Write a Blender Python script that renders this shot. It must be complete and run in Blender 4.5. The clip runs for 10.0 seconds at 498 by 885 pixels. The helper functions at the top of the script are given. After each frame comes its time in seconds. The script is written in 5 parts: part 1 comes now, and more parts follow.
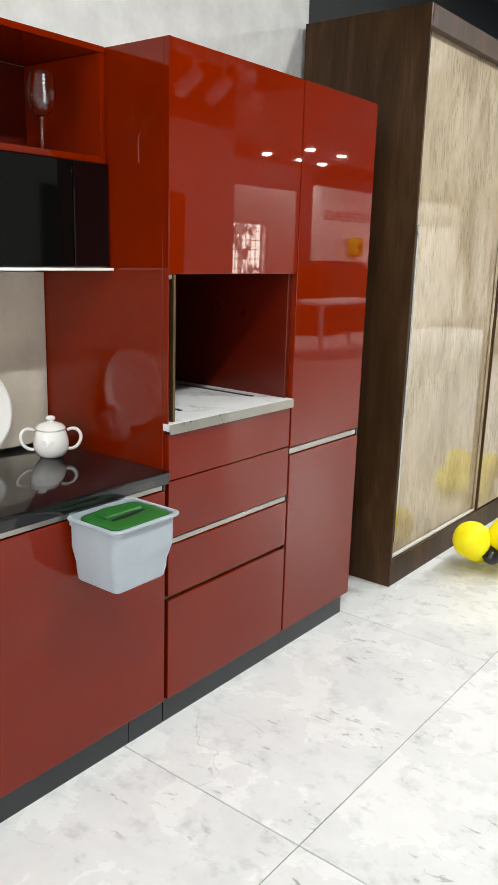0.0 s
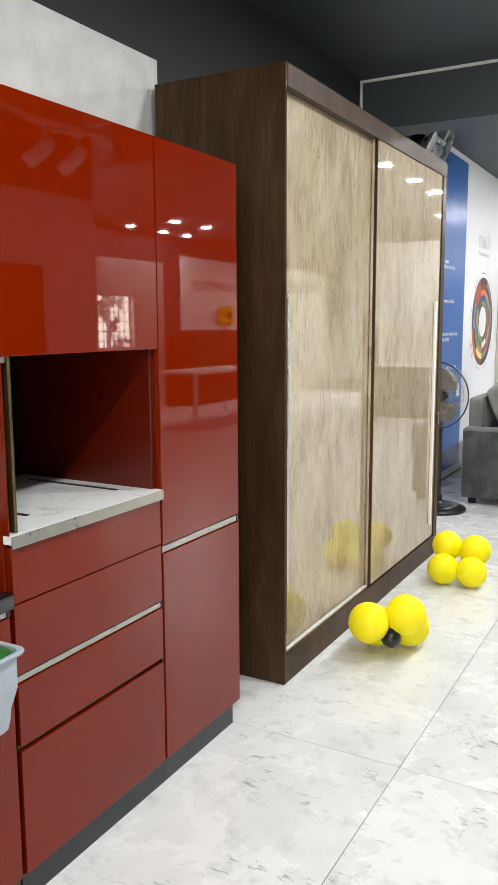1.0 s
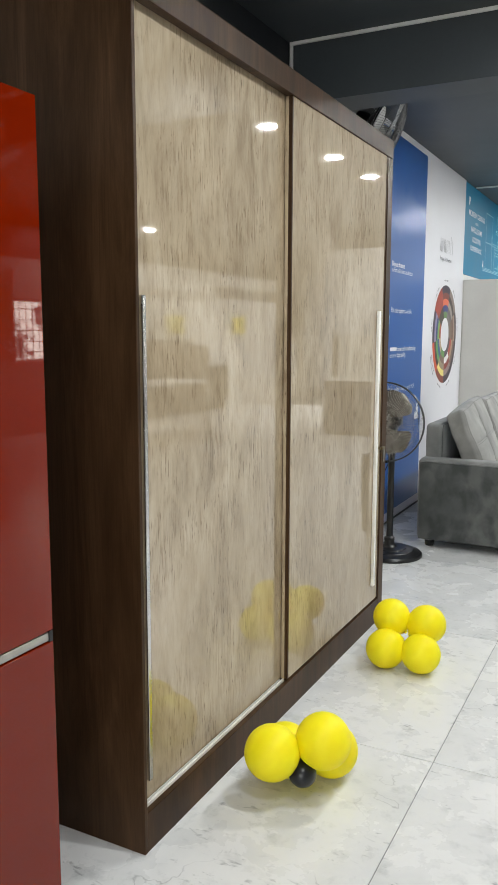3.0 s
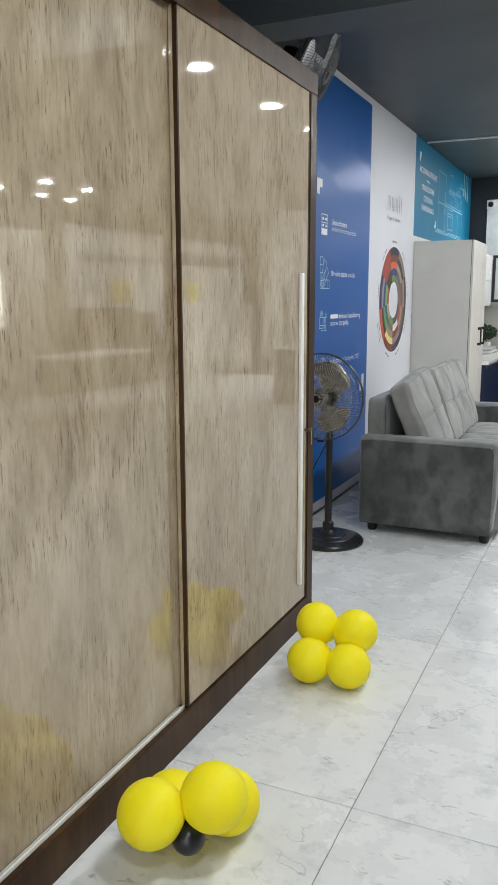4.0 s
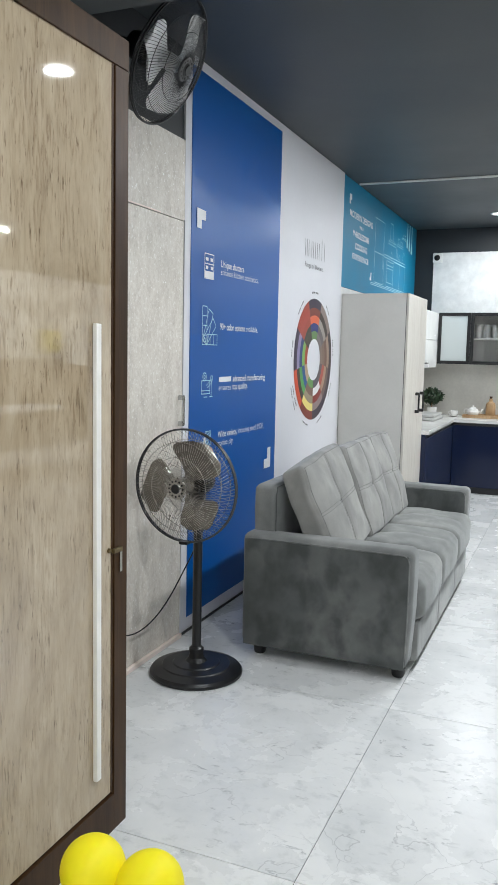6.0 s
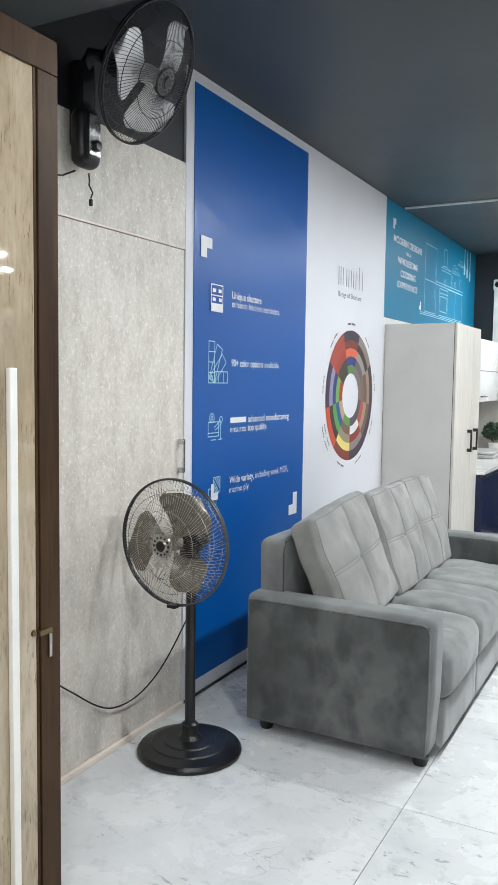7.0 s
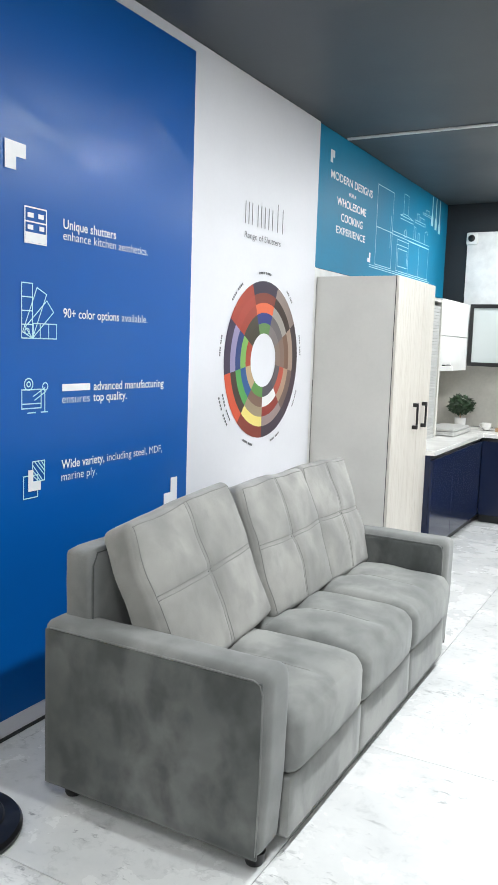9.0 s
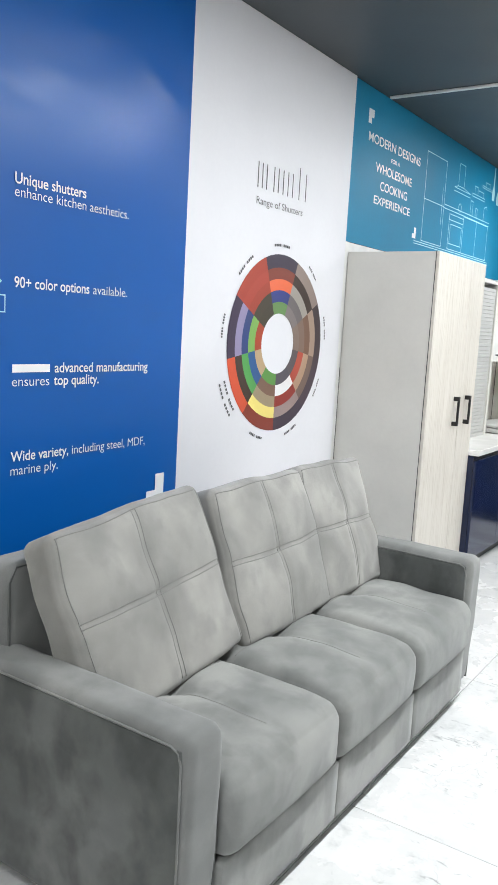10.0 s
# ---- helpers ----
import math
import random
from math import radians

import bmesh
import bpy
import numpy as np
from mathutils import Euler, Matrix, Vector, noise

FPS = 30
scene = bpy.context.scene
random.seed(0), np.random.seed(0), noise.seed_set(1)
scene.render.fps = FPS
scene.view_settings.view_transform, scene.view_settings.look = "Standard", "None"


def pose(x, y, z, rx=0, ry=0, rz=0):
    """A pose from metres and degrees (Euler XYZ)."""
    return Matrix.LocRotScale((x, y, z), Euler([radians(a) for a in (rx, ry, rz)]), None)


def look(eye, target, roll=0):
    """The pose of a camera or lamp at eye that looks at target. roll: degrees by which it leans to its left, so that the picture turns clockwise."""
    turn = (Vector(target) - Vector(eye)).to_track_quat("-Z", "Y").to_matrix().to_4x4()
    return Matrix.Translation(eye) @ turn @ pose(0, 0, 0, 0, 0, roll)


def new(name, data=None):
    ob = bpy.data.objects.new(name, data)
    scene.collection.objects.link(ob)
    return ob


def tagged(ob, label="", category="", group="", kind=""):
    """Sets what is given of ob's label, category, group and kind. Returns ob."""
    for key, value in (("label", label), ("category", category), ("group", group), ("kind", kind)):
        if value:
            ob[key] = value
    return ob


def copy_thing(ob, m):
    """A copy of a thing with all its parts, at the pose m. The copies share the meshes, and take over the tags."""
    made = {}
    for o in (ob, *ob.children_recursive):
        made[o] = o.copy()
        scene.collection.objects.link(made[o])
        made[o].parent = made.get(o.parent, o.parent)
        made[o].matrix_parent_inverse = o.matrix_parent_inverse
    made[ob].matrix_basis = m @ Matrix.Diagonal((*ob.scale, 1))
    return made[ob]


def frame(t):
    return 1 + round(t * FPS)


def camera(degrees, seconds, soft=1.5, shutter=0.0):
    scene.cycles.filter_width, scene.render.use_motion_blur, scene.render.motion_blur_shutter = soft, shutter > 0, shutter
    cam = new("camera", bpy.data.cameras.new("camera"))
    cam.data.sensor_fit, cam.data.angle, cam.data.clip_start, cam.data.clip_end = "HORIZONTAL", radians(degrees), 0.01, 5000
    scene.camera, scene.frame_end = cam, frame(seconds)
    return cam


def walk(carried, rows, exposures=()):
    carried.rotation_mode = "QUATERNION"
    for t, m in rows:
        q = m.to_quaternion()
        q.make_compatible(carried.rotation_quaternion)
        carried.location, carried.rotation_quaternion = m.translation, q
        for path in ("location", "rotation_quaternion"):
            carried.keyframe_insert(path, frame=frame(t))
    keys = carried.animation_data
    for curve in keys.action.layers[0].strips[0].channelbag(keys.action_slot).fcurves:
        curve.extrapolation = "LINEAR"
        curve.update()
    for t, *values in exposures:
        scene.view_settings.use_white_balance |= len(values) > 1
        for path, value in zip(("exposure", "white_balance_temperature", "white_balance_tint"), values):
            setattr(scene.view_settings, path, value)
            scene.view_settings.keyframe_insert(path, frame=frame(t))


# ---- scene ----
cam = camera(34.9, 10.0)
PATH = [
    (0, (0.543, 0.558, 1.419), (-0.649, 2.094, 0.952), 1.7),
    (0.5, (0.46, 0.655, 1.42), (-0.577, 2.319, 1.024), -0.1),
    (1, (0.382, 0.854, 1.427), (-0.583, 2.58, 1.129), -0.3),
    (1.5, (0.295, 1.064, 1.445), (-0.662, 2.793, 1.135), 0.3),
    (2, (0.204, 1.321, 1.461), (-0.65, 3.107, 1.175), 1.2),
    (2.2, (0.196, 1.429, 1.461), (-0.622, 3.233, 1.18), 0.8),
    (3.3, (0.243, 1.996, 1.448), (-0.685, 3.745, 1.162), -0.1),
    (3.5, (0.234, 2.101, 1.46), (-0.67, 3.856, 1.139), 0.2),
    (4, (0.235, 2.376, 1.447), (-0.588, 4.164, 1.089), -0.2),
    (4.5, (0.288, 2.684, 1.454), (-0.549, 4.469, 1.115), 0.2),
    (5, (0.279, 3.007, 1.443), (-0.511, 4.808, 1.079), 0.5),
    (5.5, (0.278, 3.303, 1.47), (-0.455, 5.132, 1.126), 0.1),
    (5.7, (0.27, 3.418, 1.473), (-0.455, 5.257, 1.174), 0.7),
    (6.8, (0.411, 4.007, 1.521), (-0.511, 5.775, 1.365), 1.3),
    (7, (0.427, 4.088, 1.527), (-0.513, 5.846, 1.37), 0.8),
    (7.5, (0.515, 4.353, 1.524), (-0.499, 6.07, 1.372), 0.3),
    (8, (0.599, 4.611, 1.525), (-0.499, 6.272, 1.335), 1.0),
    (8.5, (0.593, 4.902, 1.505), (-0.448, 6.592, 1.263), 2.2),
    (9, (0.588, 5.197, 1.511), (-0.361, 6.94, 1.268), 1.9),
    (9.5, (0.617, 5.491, 1.531), (-0.415, 7.183, 1.262), 3.1),
    (10, (0.624, 5.784, 1.506), (-0.473, 7.431, 1.218), 3.2),
]
EXPOSURES = [(0, 0.2, 6900, 8), (0.5, 0.12, 6900, 8), (1.5, 0.1, 6900, 8), (2.2, -0.08, 6850, 8), (3.3, -0.33, 6750, 8), (4.5, -0.57, 6500, 8), (5.7, -0.38, 6450, 8), (6.8, -0.2, 6450, 8), (7.5, 0.01, 6500, 8), (9, 0.06, 6600, 8), (9.5, -0.02, 6650, 9), (10, 0.02, 6650, 9)]
walk(cam, [(t, look(eye, target, roll)) for t, eye, target, roll in PATH], EXPOSURES)

# ---- light ----
world = bpy.data.worlds.new("world")
scene.world = world
world.use_nodes = True
world.node_tree.nodes["Background"].inputs[0].default_value = (0.75, 0.85, 1.0, 1)
world.node_tree.nodes["Background"].inputs[1].default_value = 0.6

CEIL = 2.92
WALL = -1.56
# The two at x = 2.75 are unseen, added to light the sign.
DOWNLIGHTS_AND_FILL = [(0.385, y) for y in (0.6, 2.2, 3.8, 5.39, 7.16, 8.31, 9.25, 10.11)] + [(-0.56, 12.14), (0.9, 12.14)] \
    + [(5.32, 10.85), (5.32, 11.72), (5.32, 12.4), (4.44, 10.74), (4.44, 11.6), (2.75, 15.2), (2.75, 17.3)]


def lamp(name, kind, power, m, colour=(1, 1, 1), size=0.1, size_y=None):
    data = bpy.data.lights.new(name, kind)
    data.energy, data.color = power, colour
    if kind == "AREA":
        data.shape = "RECTANGLE" if size_y else "DISK"
        data.size = size
        if size_y:
            data.size_y = size_y
    ob = new(name, data)
    ob.matrix_world = m
    return ob


for lx, ly in DOWNLIGHTS_AND_FILL:
    # 140 W goes to the two added sign lamps.
    watts = (34 if ly < 7 else 30) if lx < 2 else 140 if lx < 4 else 40 if lx < 5 else 22
    lamp("downlight_and_fill_lamp", "AREA", watts, pose(lx, ly, CEIL - 0.022), (0.93, 0.97, 1.0), 0.13)
# fill light added as daylight from an assumed, unseen shop front behind the camera
lamp("assumed_daylight_fill", "AREA", 38, look((2.0, -2.75, 1.5), (2.0, 3, 1.3)), (0.93, 0.97, 1.0), 5.0, 2.3)

# ---- materials ----
MATS = {}


def nodes_of(mat):
    return mat.node_tree.nodes, mat.node_tree.links


def base_mat(name, colour=(0.5, 0.5, 0.5), rough=0.5, metal=0.0, coat=0.0, spec=0.5):
    mat = bpy.data.materials.new(name)
    mat.use_nodes = True
    b = mat.node_tree.nodes["Principled BSDF"]
    b.inputs["Base Color"].default_value = (*colour, 1)
    b.inputs["Roughness"].default_value = rough
    b.inputs["Metallic"].default_value = metal
    b.inputs["Coat Weight"].default_value = coat
    b.inputs["Coat Roughness"].default_value = 0.03
    b.inputs["Specular IOR Level"].default_value = spec
    MATS[name] = mat
    return mat


def coords(mat, scale=(1, 1, 1)):
    n, l = nodes_of(mat)
    tc = n.new("ShaderNodeTexCoord")
    mp = n.new("ShaderNodeMapping")
    mp.inputs["Scale"].default_value = scale
    l.new(tc.outputs["Object"], mp.inputs["Vector"])
    return mp.outputs["Vector"]


def noise_tex(mat, vec, scale, detail=4.0, rough=0.55, distort=0.0):
    n, l = nodes_of(mat)
    t = n.new("ShaderNodeTexNoise")
    t.inputs["Scale"].default_value = scale
    t.inputs["Detail"].default_value = detail
    t.inputs["Roughness"].default_value = rough
    t.inputs["Distortion"].default_value = distort
    l.new(vec, t.inputs["Vector"])
    return t.outputs["Fac"]


def ramp(mat, fac, stops):
    n, l = nodes_of(mat)
    r = n.new("ShaderNodeValToRGB")
    els = r.color_ramp.elements
    while len(els) < len(stops):
        els.new(0.5)
    for e, (p, c) in zip(els, stops):
        e.position, e.color = p, (*c, 1) if len(c) == 3 else c
    l.new(fac, r.inputs["Fac"])
    return r.outputs["Color"]


def mix(mat, fac, a, b, mode="MIX"):
    n, l = nodes_of(mat)
    m = n.new("ShaderNodeMix")
    m.data_type, m.blend_type = "RGBA", mode
    for sock, v in ((0, fac), (6, a), (7, b)):
        if isinstance(v, (int, float)):
            m.inputs[sock].default_value = v
        elif isinstance(v, tuple):
            m.inputs[sock].default_value = (*v, 1)
        else:
            l.new(v, m.inputs[sock])
    return m.outputs[2]


def to_input(mat, out, name):
    n, l = nodes_of(mat)
    l.new(out, n["Principled BSDF"].inputs[name])


def bump(mat, height, strength=0.2, distance=0.002, coat=False):
    n, l = nodes_of(mat)
    b = n.new("ShaderNodeBump")
    b.inputs["Strength"].default_value = strength
    b.inputs["Distance"].default_value = distance
    l.new(height, b.inputs["Height"])
    l.new(b.outputs["Normal"], n["Principled BSDF"].inputs["Normal"])
    if coat:
        l.new(b.outputs["Normal"], n["Principled BSDF"].inputs["Coat Normal"])


def mottled(name, colour, amount=0.12, scale=6.0, fine=60.0, rough=0.5, bumps=0.1, metal=0.0, coat=0.0, spec=0.5, dist=0.001):
    """A surface of one colour with large and fine variation, and fine relief."""
    mat = base_mat(name, colour, rough, metal, coat, spec)
    v = coords(mat)
    big, small = noise_tex(mat, v, scale), noise_tex(mat, v, fine, 3)
    lo, hi = tuple(c * (1 - amount) for c in colour), tuple(min(1, c * (1 + amount)) for c in colour)
    c1 = ramp(mat, big, [(0.3, lo), (0.7, hi)])
    c2 = ramp(mat, small, [(0.3, (1 - amount * 0.5,) * 3), (0.7, (1, 1, 1))])
    to_input(mat, mix(mat, 1.0, c1, c2, "MULTIPLY"), "Base Color")
    to_input(mat, ramp(mat, big, [(0.2, (max(0.02, rough * 0.85),) * 3), (0.8, (min(1, rough * 1.15),) * 3)]), "Roughness")
    if bumps:
        bump(mat, small, bumps, dist)
    return mat


def wood(name, dark, mid, light, rough=0.45, coat=0.0, scale=1.0, across=26.0, patch=0.5):
    """Vertical wood grain: long streaks along z, with cloudy patches and short dark pores."""
    mat = base_mat(name, mid, rough, 0, coat)
    v = coords(mat, (across * scale, across * scale, 0.9 * scale))
    grain = noise_tex(mat, v, 1.0, 12, 0.72, 1.1)
    v2 = coords(mat, (7 * scale, 7 * scale, 1.3 * scale))
    cloud = noise_tex(mat, v2, 1.0, 6, 0.6, 1.0)
    v3 = coords(mat, (170 * scale, 170 * scale, 5 * scale))
    pores = noise_tex(mat, v3, 1.0, 2, 0.5)
    c = ramp(mat, grain, [(0.3, dark), (0.47, mid), (0.66, light)])
    c = mix(mat, patch, c, ramp(mat, cloud, [(0.35, tuple(d * 0.9 for d in mid)), (0.65, light)]), "MIX")
    c = mix(mat, 1.0, c, ramp(mat, pores, [(0.3, (0.8, 0.77, 0.74)), (0.5, (1, 1, 1))]), "MULTIPLY")
    to_input(mat, c, "Base Color")
    if coat < 0.5:
        bump(mat, grain, 0.12, 0.001)
    return mat


# glossy red lacquer with a slight orange-peel waviness
RED = base_mat("red_lacquer", (0.15, 0.0045, 0.0003), 0.02, 0, 0.0)
RED.node_tree.nodes["Principled BSDF"].inputs["IOR"].default_value = 1.5
RED.node_tree.nodes["Principled BSDF"].inputs["Specular IOR Level"].default_value = 0.36
_v = coords(RED)
to_input(RED, ramp(RED, noise_tex(RED, _v, 2.5, 4), [(0.3, (0.152, 0.008, 0.0001)), (0.7, (0.172, 0.0095, 0.0001))]), "Base Color")
to_input(RED, ramp(RED, noise_tex(RED, _v, 9, 5), [(0.3, (0.012,) * 3), (0.75, (0.028,) * 3)]), "Roughness")
bump(RED, noise_tex(RED, _v, 1.6, 1), 0.012, 0.004, True)
# Matt inner red, darkened so niche and shelf shade sits in the colour.
RED_IN_SHADE = mottled("red_lacquer_matt_shaded", (0.085, 0.0045, 0.0003), 0.1, 5, 50, 0.3, 0.03)
WOOD_DARK = wood("dark_walnut_laminate", (0.009, 0.004, 0.0015), (0.033, 0.0155, 0.006), (0.085, 0.045, 0.021), 0.42, 0.0, 1.0, 8, 0.4)
WOOD_DARK.node_tree.nodes["Principled BSDF"].inputs["Specular IOR Level"].default_value = 0.15


def rustic(mat, base, dark, light, cloud_dark):
    """Rustic sawn oak: cloudy patches, broken vertical streaks and short dark checks."""
    cloud = noise_tex(mat, coords(mat, (4.2, 4.2, 2.0)), 1.0, 5, 0.62, 0.9)
    broad = noise_tex(mat, coords(mat, (15, 15, 4.5)), 1.0, 6, 0.66, 0.8)
    streak = noise_tex(mat, coords(mat, (95, 95, 13)), 1.0, 4, 0.6, 0.35)
    check = noise_tex(mat, coords(mat, (150, 150, 20)), 1.0, 3, 0.6, 0.3)
    c = ramp(mat, broad, [(0.28, dark), (0.5, base), (0.72, light)])
    c = mix(mat, 0.5, c, ramp(mat, cloud, [(0.36, cloud_dark), (0.5, base), (0.64, light)]))
    patch = noise_tex(mat, coords(mat, (6, 6, 3.2)), 1.0, 5, 0.65, 0.9)
    gate = ramp(mat, patch, [(0.42, (1.0,) * 3), (0.58, (0.2,) * 3)])
    s = ramp(mat, streak, [(0.35, (0.72, 0.68, 0.63)), (0.5, (0.98, 0.975, 0.97)), (0.64, (1.06, 1.06, 1.06))])
    c = mix(mat, gate, c, mix(mat, 1.0, c, s, "MULTIPLY"))
    k = ramp(mat, check, [(0.32, (0.44, 0.39, 0.34)), (0.4, (1, 1, 1))])
    c = mix(mat, gate, c, mix(mat, 1.0, c, k, "MULTIPLY"))
    to_input(mat, c, "Base Color")
    return mat


OAK = rustic(base_mat("pale_oak_gloss", (0.4, 0.3, 0.2), 0.55, 0, 1.0), (0.41, 0.322, 0.214), (0.25, 0.186, 0.116), (0.5, 0.41, 0.292), (0.25, 0.186, 0.116))
OAK.node_tree.nodes["Principled BSDF"].inputs["Specular IOR Level"].default_value = 0.1
OAK.node_tree.nodes["Principled BSDF"].inputs["Coat IOR"].default_value = 1.7
MARBLE = base_mat("floor_tile_marble", (0.72, 0.73, 0.73), 0.3)
GRANITE = base_mat("black_granite", (0.008, 0.008, 0.009), 0.06)
CHROME = mottled("brushed_aluminium", (0.44, 0.425, 0.385), 0.06, 20, 200, 0.3, 0.05, 1.0)
STEEL = mottled("satin_steel", (0.55, 0.55, 0.55), 0.06, 20, 200, 0.25, 0.05, 1.0)
PLINTH = mottled("plinth_black", (0.014, 0.016, 0.019), 0.2, 9, 90, 0.35, 0.1)
BLACK = mottled("black_plastic", (0.008, 0.008, 0.009), 0.2, 12, 120, 0.32, 0.08)
BLACK_GLASS = base_mat("black_glass", (0.0015, 0.0015, 0.002), 0.03)
DARKWALL = mottled("dark_grey_paint", (0.014, 0.017, 0.021), 0.15, 2.5, 70, 0.55, 0.15)
CEILMAT = mottled("ceiling_dark_grey_paint", (0.043, 0.052, 0.059), 0.12, 1.5, 60, 0.5, 0.12)
WHITEWALL = mottled("white_wall_paint", (0.76, 0.76, 0.75), 0.09, 9, 38, 0.5, 0.5, dist=0.003)
WHITE = mottled("white_gloss", (0.83, 0.83, 0.81), 0.03, 8, 80, 0.25, 0.02)
CERAMIC = mottled("white_ceramic", (0.8, 0.79, 0.77), 0.03, 20, 120, 0.12, 0.02, 0, 0.5)
EMIT = base_mat("downlight_glow", (1, 1, 1), 0.5)
EMIT.node_tree.nodes["Principled BSDF"].inputs["Emission Color"].default_value = (0.95, 0.98, 1, 1)
EMIT.node_tree.nodes["Principled BSDF"].inputs["Emission Strength"].default_value = 12.0


def marble():
    mat, v = MARBLE, coords(MARBLE)
    n, l = nodes_of(mat)
    info = n.new("ShaderNodeObjectInfo")
    shift = n.new("ShaderNodeVectorMath")
    shift.operation = "SCALE"
    shift.inputs[0].default_value = (37, 53, 11)
    l.new(info.outputs["Random"], shift.inputs["Scale"])
    add = n.new("ShaderNodeVectorMath")
    l.new(v, add.inputs[0]), l.new(shift.outputs[0], add.inputs[1])
    v = add.outputs[0]
    cloud = noise_tex(mat, v, 3.0, 6, 0.62, 0.25)
    c = ramp(mat, cloud, [(0.25, (0.6, 0.612, 0.62)), (0.5, (0.72, 0.724, 0.726)), (0.75, (0.78, 0.78, 0.775))])
    blot = noise_tex(mat, v, 13, 5, 0.65, 0.2)
    c = mix(mat, 1.0, c, ramp(mat, blot, [(0.54, (1, 1, 1)), (0.74, (0.74, 0.75, 0.755))]), "MULTIPLY")
    turn = n.new("ShaderNodeMapping")
    turn.inputs["Rotation"].default_value = (0, 0, 0.7)
    turn.inputs["Scale"].default_value = (0.55, 1.25, 1)
    l.new(v, turn.inputs["Vector"])
    fleck = noise_tex(mat, turn.outputs[0], 34, 4, 0.62, 0.5)
    gate = noise_tex(mat, v, 5.5, 2)
    f = mix(mat, ramp(mat, gate, [(0.48, (0, 0, 0)), (0.62, (1, 1, 1))]), (1.0, 1.0, 1.0), ramp(mat, fleck, [(0.585, (1, 1, 1)), (0.68, (0.5, 0.51, 0.52))]))
    c = mix(mat, 1.0, c, f, "MULTIPLY")
    vein = n.new("ShaderNodeTexVoronoi")
    vein.feature = "DISTANCE_TO_EDGE"
    vein.inputs["Scale"].default_value = 1.9
    wob = n.new("ShaderNodeTexNoise")
    wob.inputs["Scale"].default_value = 3.5
    wob.inputs["Detail"].default_value = 5
    l.new(v, wob.inputs["Vector"])
    va = n.new("ShaderNodeVectorMath")
    va.operation = "MULTIPLY_ADD"
    va.inputs[1].default_value = (0.6, 0.6, 0.6)
    l.new(wob.outputs["Color"], va.inputs[0]), l.new(v, va.inputs[2])
    l.new(va.outputs[0], vein.inputs["Vector"])
    vgate = noise_tex(mat, v, 2.2, 2)
    vc = mix(mat, ramp(mat, vgate, [(0.5, (0, 0, 0)), (0.62, (1, 1, 1))]), (1.0, 1.0, 1.0), ramp(mat, vein.outputs["Distance"], [(0.0, (0.68, 0.68, 0.69)), (0.007, (1, 1, 1))]))
    c = mix(mat, 1.0, c, vc, "MULTIPLY")
    to_input(mat, c, "Base Color")
    to_input(mat, ramp(mat, cloud, [(0.2, (0.2,) * 3), (0.8, (0.34,) * 3)]), "Roughness")
    bump(mat, cloud, 0.03, 0.001)


marble()


def granite():
    mat, v = GRANITE, coords(GRANITE)
    f = noise_tex(mat, v, 260, 2)
    to_input(mat, ramp(mat, f, [(0.6, (0.006, 0.006, 0.007)), (0.75, (0.05, 0.05, 0.052))]), "Base Color")
    to_input(mat, ramp(mat, noise_tex(mat, v, 7), [(0.3, (0.035,) * 3), (0.7, (0.09,) * 3)]), "Roughness")


granite()

# ---- building helpers ----
ORIGIN = {}


def thing(name, at, label, category, group="", kind=""):
    ob = new(name)
    ob.location = at
    ob.empty_display_size = 0.1
    ORIGIN[ob.name] = Vector(at)
    return tagged(ob, label, category, group, kind)


def finish(bm, me, smooth):
    bmesh.ops.recalc_face_normals(bm, faces=bm.faces)
    bm.to_mesh(me)
    bm.free()
    if smooth:
        me.shade_smooth() if smooth is True else me.set_sharp_from_angle(angle=radians(smooth))
        if smooth is not True:
            for p in me.polygons:
                p.use_smooth = True


def part(name, bm, material, parent=None, label="", smooth=21):
    """One mesh object from a bmesh in world coordinates, under a thing or a part."""
    o = ORIGIN[parent.name] if parent else Vector((0, 0, 0))
    bmesh.ops.translate(bm, verts=bm.verts, vec=-o)
    me = bpy.data.meshes.new(name)
    finish(bm, me, smooth)
    me.materials.append(material)
    ob = new(name, me)
    if parent:
        ob.parent = parent
    ORIGIN[ob.name] = o
    if label:
        ob["label"] = label
    return ob


def structure(name, bm, material, label, category, smooth=21):
    return tagged(part(name, bm, material, None, label, smooth), label, category, "", "structure")


def add_box(bm, x0, x1, y0, y1, z0, z1, bevel=0.0, seg=2):
    ret = bmesh.ops.create_cube(bm, size=1)
    vs = ret["verts"]
    for v in vs:
        v.co = Vector(((x0 + x1) / 2 + v.co.x * (x1 - x0), (y0 + y1) / 2 + v.co.y * (y1 - y0), (z0 + z1) / 2 + v.co.z * (z1 - z0)))
    if bevel:
        es = list({e for v in vs for e in v.link_edges})
        bmesh.ops.bevel(bm, geom=es, offset=bevel, segments=seg, profile=0.5, affect="EDGES")
    return bm


def box(x0, x1, y0, y1, z0, z1, bevel=0.0, seg=2):
    return add_box(bmesh.new(), x0, x1, y0, y1, z0, z1, bevel, seg)


